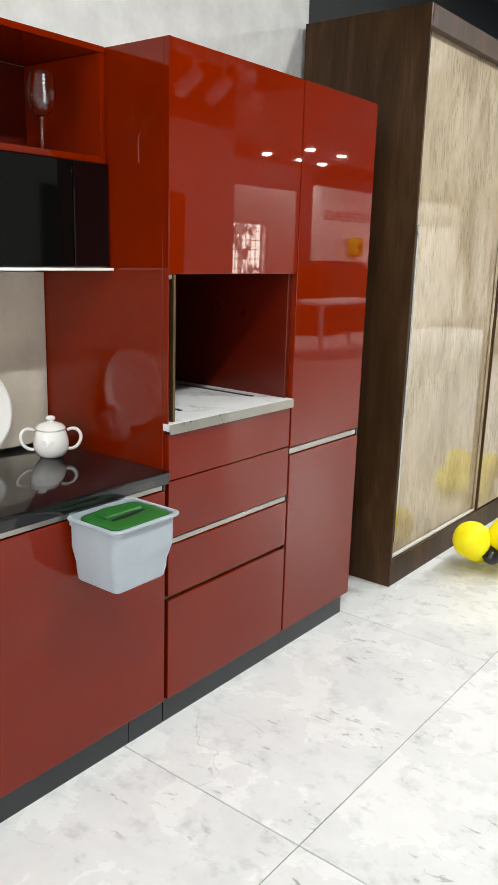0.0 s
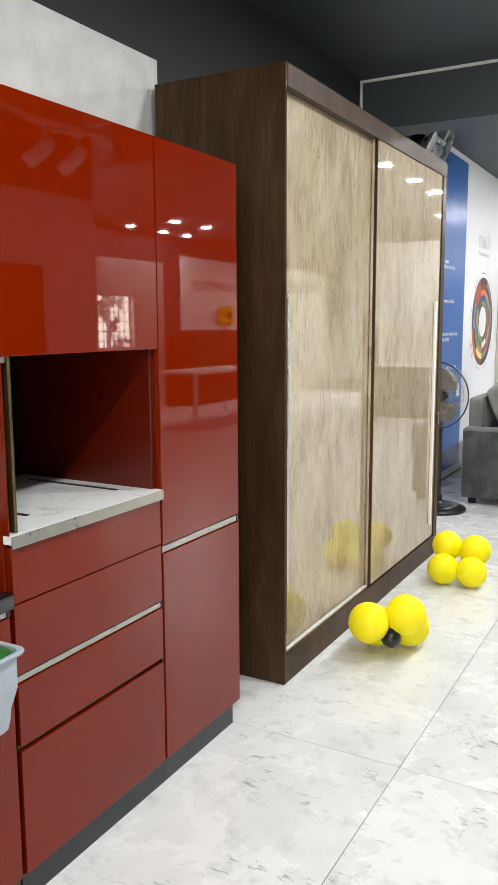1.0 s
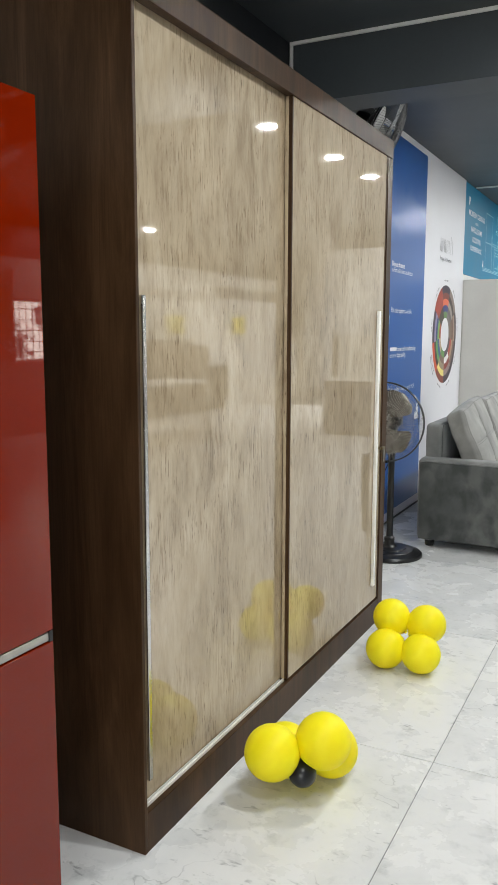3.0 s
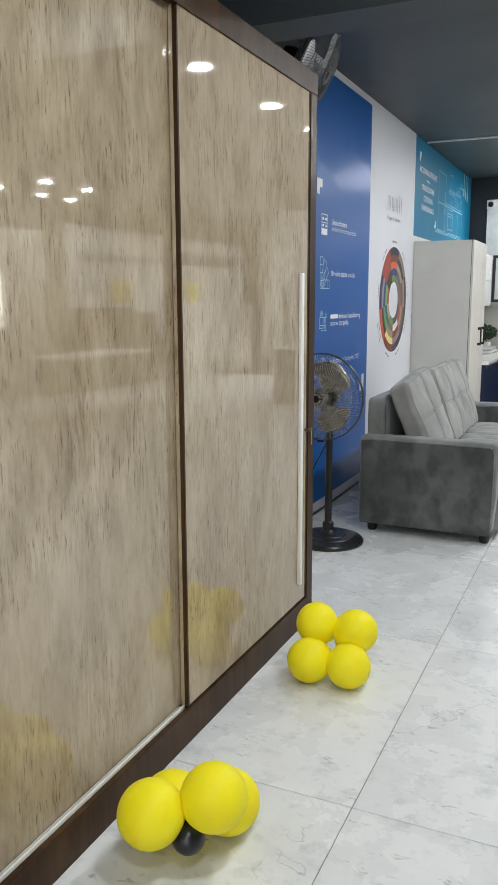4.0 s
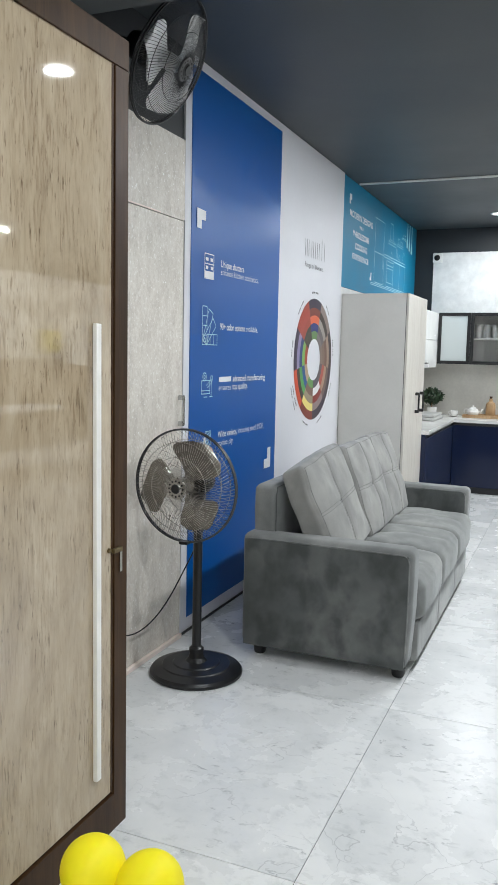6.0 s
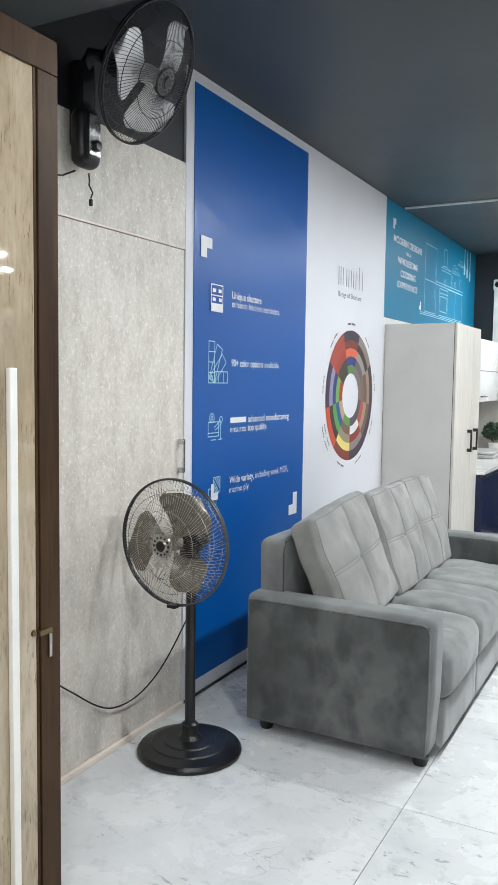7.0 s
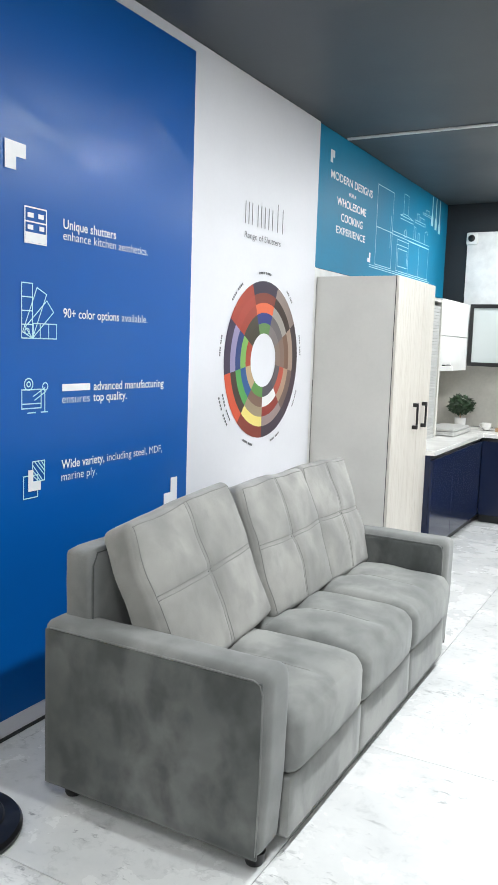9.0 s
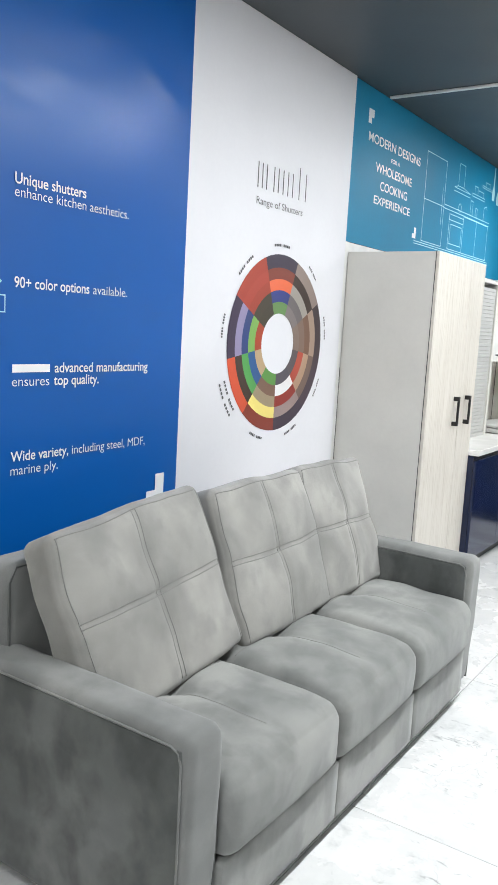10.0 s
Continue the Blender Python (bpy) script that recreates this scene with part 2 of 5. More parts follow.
def lathe(profile, at=(0, 0, 0), n=40, m=None, bm=None):
    """A turned body from (radius, height) pairs, about z, at a place, or under the pose m."""
    bm = bm or bmesh.new()
    m = m or Matrix.Translation(at)
    rings = []
    for r, z in profile:
        if r < 1e-5:
            rings.append([bm.verts.new(m @ Vector((0, 0, z)))])
        else:
            rings.append([bm.verts.new(m @ Vector((r * math.cos(2 * math.pi * k / n), r * math.sin(2 * math.pi * k / n), z))) for k in range(n)])
    for a, b in zip(rings, rings[1:]):
        for k in range(n):
            p = [a[k % len(a)], a[(k + 1) % len(a)], b[(k + 1) % len(b)], b[k % len(b)]]
            q = [v for i, v in enumerate(p) if v not in p[:i]]
            if len(q) > 2:
                bm.faces.new(q)
    return bm


def tube(points, r, n=8, closed=False, bm=None, radii=None):
    """A round bar along a line of points."""
    bm = bm or bmesh.new()
    pts = [Vector(p) for p in points]
    cnt = len(pts)
    up = None
    rings = []
    for i, p in enumerate(pts):
        a = pts[(i - 1) % cnt] if (closed or i) else p
        b = pts[(i + 1) % cnt] if (closed or i < cnt - 1) else p
        d = (b - a).normalized()
        if up is None:
            up = d.orthogonal().normalized()
        up = (up - d * up.dot(d)).normalized()
        s = d.cross(up)
        rr = radii[i] if radii else r
        rings.append([bm.verts.new(p + rr * (math.cos(2 * math.pi * k / n) * up + math.sin(2 * math.pi * k / n) * s)) for k in range(n)])
    last = cnt if closed else cnt - 1
    for i in range(last):
        a, b = rings[i], rings[(i + 1) % cnt]
        for k in range(n):
            bm.faces.new((a[k], a[(k + 1) % n], b[(k + 1) % n], b[k]))
    if not closed:
        bm.faces.new(rings[0]), bm.faces.new(rings[-1])
    return bm


def wall_with_holes(axis, at, thick, a0, a1, z0, z1, holes=()):
    """A wall in the plane axis = at, thickened to at + thick, with rectangular openings (a0, a1, z0, z1) right through it."""
    us = sorted({a0, a1, *[h[0] for h in holes], *[h[1] for h in holes]})
    zs = sorted({z0, z1, *[h[2] for h in holes], *[h[3] for h in holes]})
    bm = bmesh.new()
    for u0, u1 in zip(us, us[1:]):
        for w0, w1 in zip(zs, zs[1:]):
            if any(h[0] <= u0 and u1 <= h[1] and h[2] <= w0 and w1 <= h[3] for h in holes):
                continue
            p, q = sorted((at, at + thick))
            if axis == "x":
                add_box(bm, p, q, u0, u1, w0, w1)
            else:
                add_box(bm, u0, u1, p, q, w0, w1)
    bmesh.ops.remove_doubles(bm, verts=bm.verts, dist=1e-5)
    return bm


# ---- the large structure ----
Y0, Y1, XR = -2.83, 13.0, 5.7
structure("wall_west", box(WALL - 0.15, WALL, Y0, Y1, 0, CEIL + 0.05), DARKWALL, "dark grey painted wall behind the displays", "wall")
structure("wall_north", box(WALL - 0.15, 2.2, Y1, Y1 + 0.15, 0, CEIL + 0.05), DARKWALL, "dark grey painted end wall behind the navy kitchen", "wall")
structure("wall_return", box(2.2, 2.35, Y1, 20.2, 0, CEIL + 0.05), WHITEWALL, "plain white return wall", "wall")
structure("wall_north_recess", box(2.35, XR, 20.05, 20.2, 0, CEIL + 0.05), WHITEWALL, "plain white wall of the recess", "wall")
WINDOW = (10.1, 11.43, 1.02, 1.9)
PALEWALL = mottled("pale_grey_wall_paint", (0.36, 0.35, 0.335), 0.1, 4, 40, 0.55, 0.2)
structure("wall_east", wall_with_holes("x", XR, 0.15, Y0, 20.2, 0, CEIL + 0.05, [WINDOW]), DARKWALL, "dark grey wall with a barred window", "wall")
structure("wall_lining_east", wall_with_holes("x", XR, -0.012, Y0, 12.2, 0, 2.45, [WINDOW]), PALEWALL, "pale grey lining of the far side wall", "wall panel")
structure("wall_lining_far", box(XR - 0.0125, XR, 14.7, 19.6, 0, 1.299), WHITEWALL, "white lining below the sign", "wall panel")
structure("wall_partition", box(2.212, 2.35, Y0, 6.27, 0, CEIL), DARKWALL, "dark grey partition wall facing the red kitchen", "wall")
structure("wall_lining_partition", box(2.2, 2.2118, Y0, 6.27, 0, 2.45, 0.002), PALEWALL, "pale grey lining of the partition wall", "wall panel")
structure("wall_south", wall_with_holes("y", Y0, -0.15, WALL - 0.15, XR + 0.15, 0, CEIL + 0.05, [(-0.6, 4.6, 0.3, 2.65)]), WHITEWALL, "assumed white shop front wall with a wide glazed opening", "wall")
structure("ceiling", box(WALL - 0.15, XR + 0.15, Y0 - 0.15, 20.2, CEIL, CEIL + 0.12), CEILMAT, "dark grey painted ceiling", "ceiling")
structure("ceiling_beam", box(WALL, 1.6, 5.78, 6.03, 2.62, CEIL), CEILMAT, "dark grey painted ceiling beam", "beam")

# ---- wall linings ----
structure("wall_lining_white", box(WALL, WALL + 0.012, Y0, 3.578, 0, 2.455, 0.002), MATS["white_wall_paint"], "white textured wall lining above the red kitchen", "wall panel")
structure("wall_lining_edge", box(WALL, WALL + 0.011, 9.9255, 9.963, 0, 2.022), MATS["white_wall_paint"], "narrow white lining strip beside the cream cabinet", "wall panel")
TEX = base_mat("pearl_wallpaper", (0.55, 0.53, 0.49), 0.45)
_v = coords(TEX, (1, 1, 0.75))
_p = noise_tex(TEX, _v, 62, 5, 0.65, 0.8)
_q = noise_tex(TEX, coords(TEX, (1, 1, 0.45)), 15, 5, 0.6)
_s = noise_tex(TEX, coords(TEX, (1, 1, 0.6)), 120, 2, 0.5, 0.3)
_c = mix(TEX, 0.5, ramp(TEX, _p, [(0.3, (0.52, 0.46, 0.39)), (0.48, (0.68, 0.62, 0.55)), (0.6, (0.77, 0.72, 0.65)), (0.67, (0.98, 0.96, 0.93))]), ramp(TEX, _q, [(0.36, (0.6, 0.55, 0.485)), (0.5, (0.74, 0.69, 0.62)), (0.65, (0.82, 0.78, 0.715))]))
_c = mix(TEX, ramp(TEX, _s, [(0.66, (0, 0, 0)), (0.7, (1, 1, 1))]), _c, (0.98, 0.97, 0.94))
to_input(TEX, _c, "Base Color")
to_input(TEX, ramp(TEX, _p, [(0.35, (0.6,) * 3), (0.7, (0.3,) * 3)]), "Roughness")
bump(TEX, _p, 0.35, 0.003)
structure("wall_lining_pearl", wall_with_holes("x", WALL, 0.014, 5.5, 7.145, 0, 2.49, [(6.225, 7.135, 0.02, 2.108)]), TEX, "pearl beige textured wallpaper lining", "wall panel")
PRINT_WHITE = mottled("printed_white_vinyl", (0.74, 0.74, 0.78), 0.03, 1.5, 40, 0.5, 0.05)
structure("wall_lining_print", box(WALL, WALL + 0.012, 7.15, 9.925, 0, CEIL - 0.003), PRINT_WHITE, "white printed vinyl wall lining", "wall panel")

# ---- red kitchen ----
FX = -0.968


def tall_units():
    y0, ym, y1 = 2.13, 2.735, 3.192
    t = thing("oven_tower", (-1.25, 2.43, 0), "tall glossy red kitchen unit with drawers and an open niche", "kitchen cabinet", "red kitchen units")
    bx = FX - 0.02
    bm = box(-1.54, bx, y0, y0 + 0.018, 0.079, 1.943, 0.0015)
    part("side_panel", bm, RED, t)
    part("side_panel", box(-1.54, bx, ym - 0.018, ym - 0.001, 0.079, 1.943, 0.0015), RED_IN_SHADE, t)
    part("top_panel", box(-1.54, bx, y0 + 0.019, ym - 0.019, 1.912, 1.943), RED_IN_SHADE, t)
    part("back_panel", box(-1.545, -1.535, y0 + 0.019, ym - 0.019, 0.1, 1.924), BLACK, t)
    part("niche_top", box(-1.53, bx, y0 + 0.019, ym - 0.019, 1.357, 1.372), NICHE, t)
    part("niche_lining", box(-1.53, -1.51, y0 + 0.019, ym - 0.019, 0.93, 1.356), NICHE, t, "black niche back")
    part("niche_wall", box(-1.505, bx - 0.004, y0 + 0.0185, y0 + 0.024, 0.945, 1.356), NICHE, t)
    part("base_body", box(-1.53, bx, y0 + 0.019, ym - 0.019, 0.084, 0.9), RED_IN_SHADE, t)
    shelf = part("shelf", box(-1.505, FX + 0.006, y0 + 0.003, ym - 0.004, 0.921, 0.943, 0.002), MATS["shelf_marble"], t, "white veined marble niche shelf")
    part("edge_profile", box(FX + 0.0065, FX + 0.011, y0 + 0.001, ym - 0.004, 0.913, 0.942, 0.001), CHROME, t, "brushed aluminium edge strip")
    part("upper_door", box(bx + 0.001, FX, y0 + 0.004, ym - 0.002, 1.355, 1.943, 0.002), RED, t)
    part("edge_strip", box(bx + 0.0005, FX + 0.0015, y0 - 0.0005, y0 + 0.0035, 0.943, 1.943, 0.001), RED, t)
    part("niche_edge", box(FX - 0.03, FX - 0.003, y0 + 0.0245, y0 + 0.034, 0.945, 1.354, 0.001), BRONZE, t, "dull metal niche edge")
    part("door_clip", box(FX - 0.012, FX + 0.003, y0, y0 + 0.014, 1.342, 1.354, 0.002), CHROME, t)
    for z0, z1 in ((0.776, 0.912), (0.6, 0.773), (0.418, 0.577), (0.081, 0.405)):
        part("drawer_front", box(bx + 0.001, FX, y0 + 0.007, ym - 0.007, z0, z1, 0.002), RED, t)
    part("handle_profile", box(bx - 0.012, FX - 0.003, y0 + 0.007, ym - 0.012, 0.58, 0.597, 0.002), CHROME, t, "recessed aluminium grip profile")
    part("grip_channel", box(bx - 0.012, FX - 0.012, y0 + 0.007, ym - 0.012, 0.4065, 0.417, 0.001), MATS["bronze"], t, "dark recessed grip channel")
    part("end_cap", box(bx, FX - 0.001, ym - 0.0115, ym - 0.0075, 0.578, 0.6), BLACK, t)
    part("end_cap", box(bx, FX - 0.001, ym - 0.0115, ym - 0.0075, 0.404, 0.419), BLACK, t)
    part("plinth", box(-1.5, FX - 0.014, y0 + 0.002, ym, 0, 0.077), PLINTH, t, "dark plinth board")

    t = thing("larder_unit", (-1.25, 2.96, 0), "tall glossy red larder unit with two doors and a grip profile", "kitchen cabinet", "red kitchen units")
    part("body", box(-1.54, bx, ym + 0.001, y1 - 0.001, 0.079, 1.941, 0.001), RED, t)
    part("upper_door", box(bx + 0.001, FX, ym + 0.002, y1, 0.769, 1.943, 0.002), RED, t)
    part("lower_door", box(bx + 0.001, FX, ym + 0.002, y1, 0.081, 0.742, 0.002), RED, t)
    part("handle_profile", box(bx - 0.0, FX - 0.003, ym + 0.002, y1 - 0.012, 0.745, 0.766, 0.002), CHROME, t, "recessed aluminium grip profile")
    part("end_cap", box(bx + 0.001, FX - 0.001, y1 - 0.0115, y1 - 0.001, 0.743, 0.768), BLACK, t)
    part("plinth", box(-1.5, FX - 0.014, ym + 0.001, y1 - 0.03, 0, 0.077), PLINTH, t, "dark plinth board")


NICHE = mottled("niche_black", (0.0025, 0.0025, 0.003), 0.2, 9, 90, 0.6, 0.1, 0, 0, 0.2)
BRONZE = mottled("bronze_channel", (0.16, 0.12, 0.06), 0.15, 20, 120, 0.35, 0.05, 0.8)
MATS["bronze"] = BRONZE
SHELFM = base_mat("shelf_marble", (0.75, 0.75, 0.75), 0.25)
_v = coords(SHELFM)
to_input(SHELFM, ramp(SHELFM, noise_tex(SHELFM, _v, 9, 5, 0.6, 1.0), [(0.34, (0.55, 0.55, 0.55)), (0.45, (0.78, 0.78, 0.78))]), "Base Color")
tall_units()


def base_units():
    for i in range(3):
        y1 = 2.128 - 0.9 * i
        y0 = y1 - 0.9
        t = thing("base_unit", (-1.25, (y0 + y1) / 2, 0), "glossy red base cabinet under the black worktop", "kitchen cabinet", "red kitchen units")
        part("body", box(-1.54, FX - 0.02, y0 + 0.001, y1 - 0.001, 0.079, 0.765), RED_IN_SHADE, t)
        part("door", box(FX - 0.019, FX, y0 + 0.002, y1 - 0.006, 0.081, 0.75, 0.002), RED, t)
        part("handle_profile", box(FX - 0.03, FX - 0.003, y0 + 0.002, y1 - 0.014, 0.753, 0.7705, 0.002), CHROME, t, "recessed aluminium grip profile")
        part("end_cap", box(FX - 0.019, FX - 0.002, y1 - 0.0135, y1 - 0.002, 0.752, 0.771), BLACK, t)
        part("plinth", box(-1.5, FX - 0.014, y0 + 0.14, y1 - 0.002 if i else 1.985, 0, 0.077), PLINTH, t, "dark plinth board")
        if i == 0:
            part("plinth_end", box(-1.5, FX - 0.014, 1.988, y1 - 0.002, 0, 0.077), PLINTH, t)
    w = thing("worktop", (-1.25, 1.3, 0.77), "polished black granite worktop on the red base cabinets", "worktop")
    part("slab", box(-1.545, FX + 0.012, -0.57, 2.129, 0.772, 0.81, 0.004, 3), GRANITE, w)


base_units()
SPLASH = mottled("beige_stone_splashback", (0.64, 0.59, 0.5), 0.12, 4, 50, 0.3, 0.05)
sp = thing("splashback", (-1.52, 1.0, 0.81), "cream marble splashback panel behind the worktop", "splashback")
for i in range(4):
    part("panel", box(-1.546, -1.492, 2.128 - 0.7 * (i + 1), 2.126 - 0.7 * i, 0.811, 1.342, 0.001), SPLASH, sp)


def wall_unit():
    t = thing("wall_unit", (-1.4, 1.7, 1.35), "red open shelf unit above a black glass flap cabinet", "wall cabinet", "red kitchen units")
    f = -1.205
    y0, y1 = 0.4, 2.127
    part("top_panel", box(-1.54, f, y0, y1, 1.927, 1.943, 0.001), RED, t)
    part("middle_shelf", box(-1.54, f, y0, y1 - 0.019, 1.645, 1.662, 0.001), RED, t)
    part("back_panel", box(-1.545, -1.535, y0, y1, 1.38, 1.925), RED_IN_SHADE, t)
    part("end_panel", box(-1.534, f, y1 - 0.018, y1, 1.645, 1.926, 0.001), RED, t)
    part("divider", box(-1.534, f - 0.004, 1.2, 1.218, 1.663, 1.926, 0.001), RED_IN_SHADE, t)
    part("flap_body", box(-1.534, f - 0.002, y0, y1 - 0.002, 1.372, 1.644), BLACK, t)
    part("glass_flap", box(f - 0.001, f + 0.014, 2.0, y1 - 0.004, 1.366, 1.643, 0.003), BLACK_GLASS, t, "black glass flap door")
    part("glass_flap", box(f - 0.001, f + 0.012, y0, 1.998, 1.366, 1.643, 0.003), MATS["smoked"], t, "black glass flap door")
    part("light_strip", box(-1.53, f + 0.03, y0, y1 - 0.001, 1.357, 1.3645, 0.001), WHITE, t, "slim white bottom panel")


MATS["smoked"] = base_mat("smoked_glass", (0.002, 0.0022, 0.0022), 0.04)
MATS["smoked"].node_tree.nodes["Principled BSDF"].inputs["Specular IOR Level"].default_value = 0.2
wall_unit()

# ---- wardrobe ----
def wardrobe():
    x0, x1, y0, y1, h = -1.52, -0.95, 3.517, 5.638, 2.346
    t = thing("sliding_wardrobe", (-1.24, 4.6, 0), "large dark wood wardrobe with two glossy pale oak sliding doors", "wardrobe")
    part("side_panel", box(x0, x1, y0, y0 + 0.014, 0, h, 0.002), WOOD_DARK, t)
    part("side_panel", box(x0, x1 - 0.0315, y1 - 0.03, y1, 0, h, 0.002), WOOD_DARK, t)
    part("top_panel", box(x0, x1 - 0.032, y0 + 0.031, y1 - 0.031, h - 0.03, h, 0.002), WOOD_DARK, t)
    part("top_rail", box(x1 - 0.031, x1 + 0.0005, y0 + 0.0145, y1 - 0.001, h - 0.082, h, 0.002), WOOD_DARK, t)
    part("back_panel", box(x0 + 0.001, x0 + 0.012, y0 + 0.031, y1 - 0.031, 0.02, h - 0.031), WOOD_DARK, t)
    part("base_rail", box(x1 - 0.16, x1 - 0.001, y0 + 0.0145, y1 - 0.0705, 0, 0.118, 0.002), WOOD_DARK, t)
    part("end_stile", box(x1 - 0.031, x1 - 0.001, y1 - 0.07, y1, 0.0, h - 0.083, 0.002), WOOD_DARK, t)
    part("track", box(x1 - 0.04, x1 - 0.034, y0 + 0.031, 4.476, 0.1185, 0.124, 0.001), CERAMIC_METAL, t, "aluminium floor track")
    part("track_lip", box(x1 - 0.026, x1 - 0.018, y0 + 0.031, 4.476, 0.1185, 0.129, 0.001), CERAMIC_METAL, t, "aluminium track lip")
    # rear-track door and front-track door
    for a, b, xf in ((y0 + 0.016, 4.53, x1 - 0.035), (4.479, y1 - 0.073, x1 - 0.007)):
        d = part("sliding_door", box(xf - 0.026, xf, a, b, 0.126, h - 0.06, 0.002), OAK, t, "glossy pale oak panel")
        e = 0.009
        for c0 in (a - 0.0005, b - e + 0.0005):
            part("door_edge", box(xf - 0.012, xf + 0.002, c0, c0 + e, 0.127, h - 0.061, 0.001), WOOD_DARK, d, "dark brown edge profile")
    part("handle", box(x1 - 0.0345, x1 - 0.017, y0 + 0.052, y0 + 0.07, 0.19, 1.545, 0.003), STEEL, t, "slim steel bar handle")
    part("handle", box(x1 - 0.0065, x1 + 0.009, 5.46, 5.484, 0.212, 1.548, 0.003), CERAMIC_METAL, t, "slim bright aluminium strip handle")
    lock = part("lock", lathe([(0, 0.012), (0.007, 0.012), (0.008, 0.004), (0.011, 0.002), (0.011, 0), (0, 0)], m=Matrix.Translation((x1 - 0.012, 5.545, 0.888)) @ Matrix.Rotation(radians(90), 4, "Y"), n=20), BRONZE, t, "small key lock with a hanging key")
    part("bolt", box(x1 - 0.003, x1 + 0.008, 5.556, 5.6, 0.878, 0.892, 0.002), BRONZE, lock)
    part("key", box(x1 + 0.002, x1 + 0.005, 5.592, 5.602, 0.815, 0.876, 0.001), CHROME, lock)


CERAMIC_METAL = mottled("bright_aluminium", (0.85, 0.83, 0.79), 0.04, 15, 150, 0.35, 0.04, 0.15)
wardrobe()

# ---- services on the ceiling ----
def downlights():
    first = None
    for lx, ly in DOWNLIGHTS_AND_FILL:
        if first is None:
            first = thing("downlight", (lx, ly, CEIL), "round white recessed ceiling downlight, switched on", "downlight", "ceiling downlights")
            prof = [(0.062, -0.001), (0.066, -0.006), (0.084, -0.008), (0.088, -0.004), (0.088, 0), (0.062, 0), (0.062, -0.001)]
            part("trim_ring", lathe(prof, (lx, ly, CEIL), 36), WHITE, first)
            part("diffuser", lathe([(0, -0.004), (0.061, -0.004), (0.061, -0.001), (0, -0.001)], (lx, ly, CEIL), 36), EMIT, first, "glowing diffuser")
        else:
            # The two added sign lamps get a fixture as well.
            copy_thing(first, pose(lx, ly, CEIL))


downlights()
for cy, x1 in ((5.765, 2.5), (10.355, 3.0)):
    c = thing("cable_conduit", (WALL, cy, CEIL), "thin white plastic cable conduit fixed across the dark ceiling", "conduit", "ceiling conduits")
    part("run", box(-1.54, x1, cy - 0.009, cy + 0.009, CEIL - 0.017, CEIL - 0.001, 0.003), WHITE, c)
    if cy < 6:
        part("drop", box(-1.553, -1.537, cy - 0.009, cy + 0.009, 2.3, CEIL - 0.001, 0.003), WHITE, c)


def track_spots():
    rx, aim = 1.93, Vector((-0.12, -0.8, -0.58)).normalized()
    tr = thing("spotlight_track", (rx, 5.9, CEIL), "white ceiling track rail for spotlights", "lighting track")
    part("rail", box(rx - 0.018, rx + 0.018, 5.0, 6.75, CEIL - 0.03, CEIL, 0.003), WHITE, tr)
    for y in (5.42, 5.78, 6.2):
        s = thing("track_spotlight", (rx, y, CEIL - 0.03), "white cylindrical track spotlight on a short stem", "spotlight", "track spotlights")
        part("adapter", box(rx - 0.03, rx + 0.03, y - 0.17, y + 0.02, CEIL - 0.07, CEIL - 0.031, 0.004), WHITE, s)
        part("stem", tube([(rx, y, CEIL - 0.07), (rx, y, CEIL - 0.18)], 0.011, 10), WHITE, s)
        m = Matrix.Translation(Vector((rx, y, CEIL - 0.2)) + aim * 0.08) @ aim.to_track_quat("Z", "Y").to_matrix().to_4x4()
        part("head", lathe([(0, -0.12), (0.054, -0.12), (0.06, -0.112), (0.06, 0.15), (0.054, 0.15), (0.05, 0.11), (0, 0.11)], m=m, n=32), WHITE, s)


track_spots()

d = tagged(thing("door_2", (2.2, 4.9, 0), "plain brown flush door in the partition wall, closed", "door"), kind="structure")
part("leaf", box(2.178, 2.1995, 4.5, 5.6, 0.01, 1.88, 0.003), WOOD_DARK, d)

# ---- pearl door ----
d = tagged(thing("door_1", (WALL, 6.68, 0), "flush hidden door papered in pearl beige wallpaper, closed", "door"), kind="structure")
part("leaf", box(WALL + 0.001, WALL + 0.016, 6.229, 7.131, 0.024, 2.104, 0.001), TEX, d)
for z in (0.19, 1.0):
    h = part("hinge", box(WALL + 0.0165, WALL + 0.022, 6.2, 6.226, z - 0.05, z + 0.05, 0.001), STEEL, d, "small steel hinge")
    part("pin", tube([(WALL + 0.022, 6.226, z - 0.052), (WALL + 0.022, 6.226, z + 0.052)], 0.006, 10), STEEL, h)
hd = part("pull_handle", tube([(WALL + 0.045, 7.098, 1.11), (WALL + 0.045, 7.098, 1.25)], 0.006, 10), STEEL, d, "slim steel pull handle")
for z in (1.115, 1.245):
    part("handle_foot", box(WALL + 0.0165, WALL + 0.046, 7.088, 7.108, z - 0.012, z + 0.012, 0.003), STEEL, hd)
PINK = mottled("pale_pink_trim", (0.9, 0.77, 0.69), 0.06, 10, 90, 0.35, 0.05)
structure("trim", box(WALL + 0.0145, WALL + 0.034, 5.7, 7.13, 0, 0.024, 0.004), PINK, "pale pink skirting strip under the wallpaper", "trim")
structure("trim_joint", box(WALL + 0.0145, WALL + 0.0175, 5.7, 6.9, 2.107, 2.115, 0.001), PINK, "pale pink joint strip over the hidden door", "trim")
structure("trim_frame", box(WALL + 0.002, WALL + 0.02, 7.137, 7.1495, 0, 2.112, 0.001), PRINT_WHITE, "thin white upright trim beside the door", "trim")
structure("baseboard", box(WALL + 0.0125, WALL + 0.022, 7.151, 9.924, 0, 0.012, 0.002), PLINTH, "thin dark strip along the printed wall", "trim")

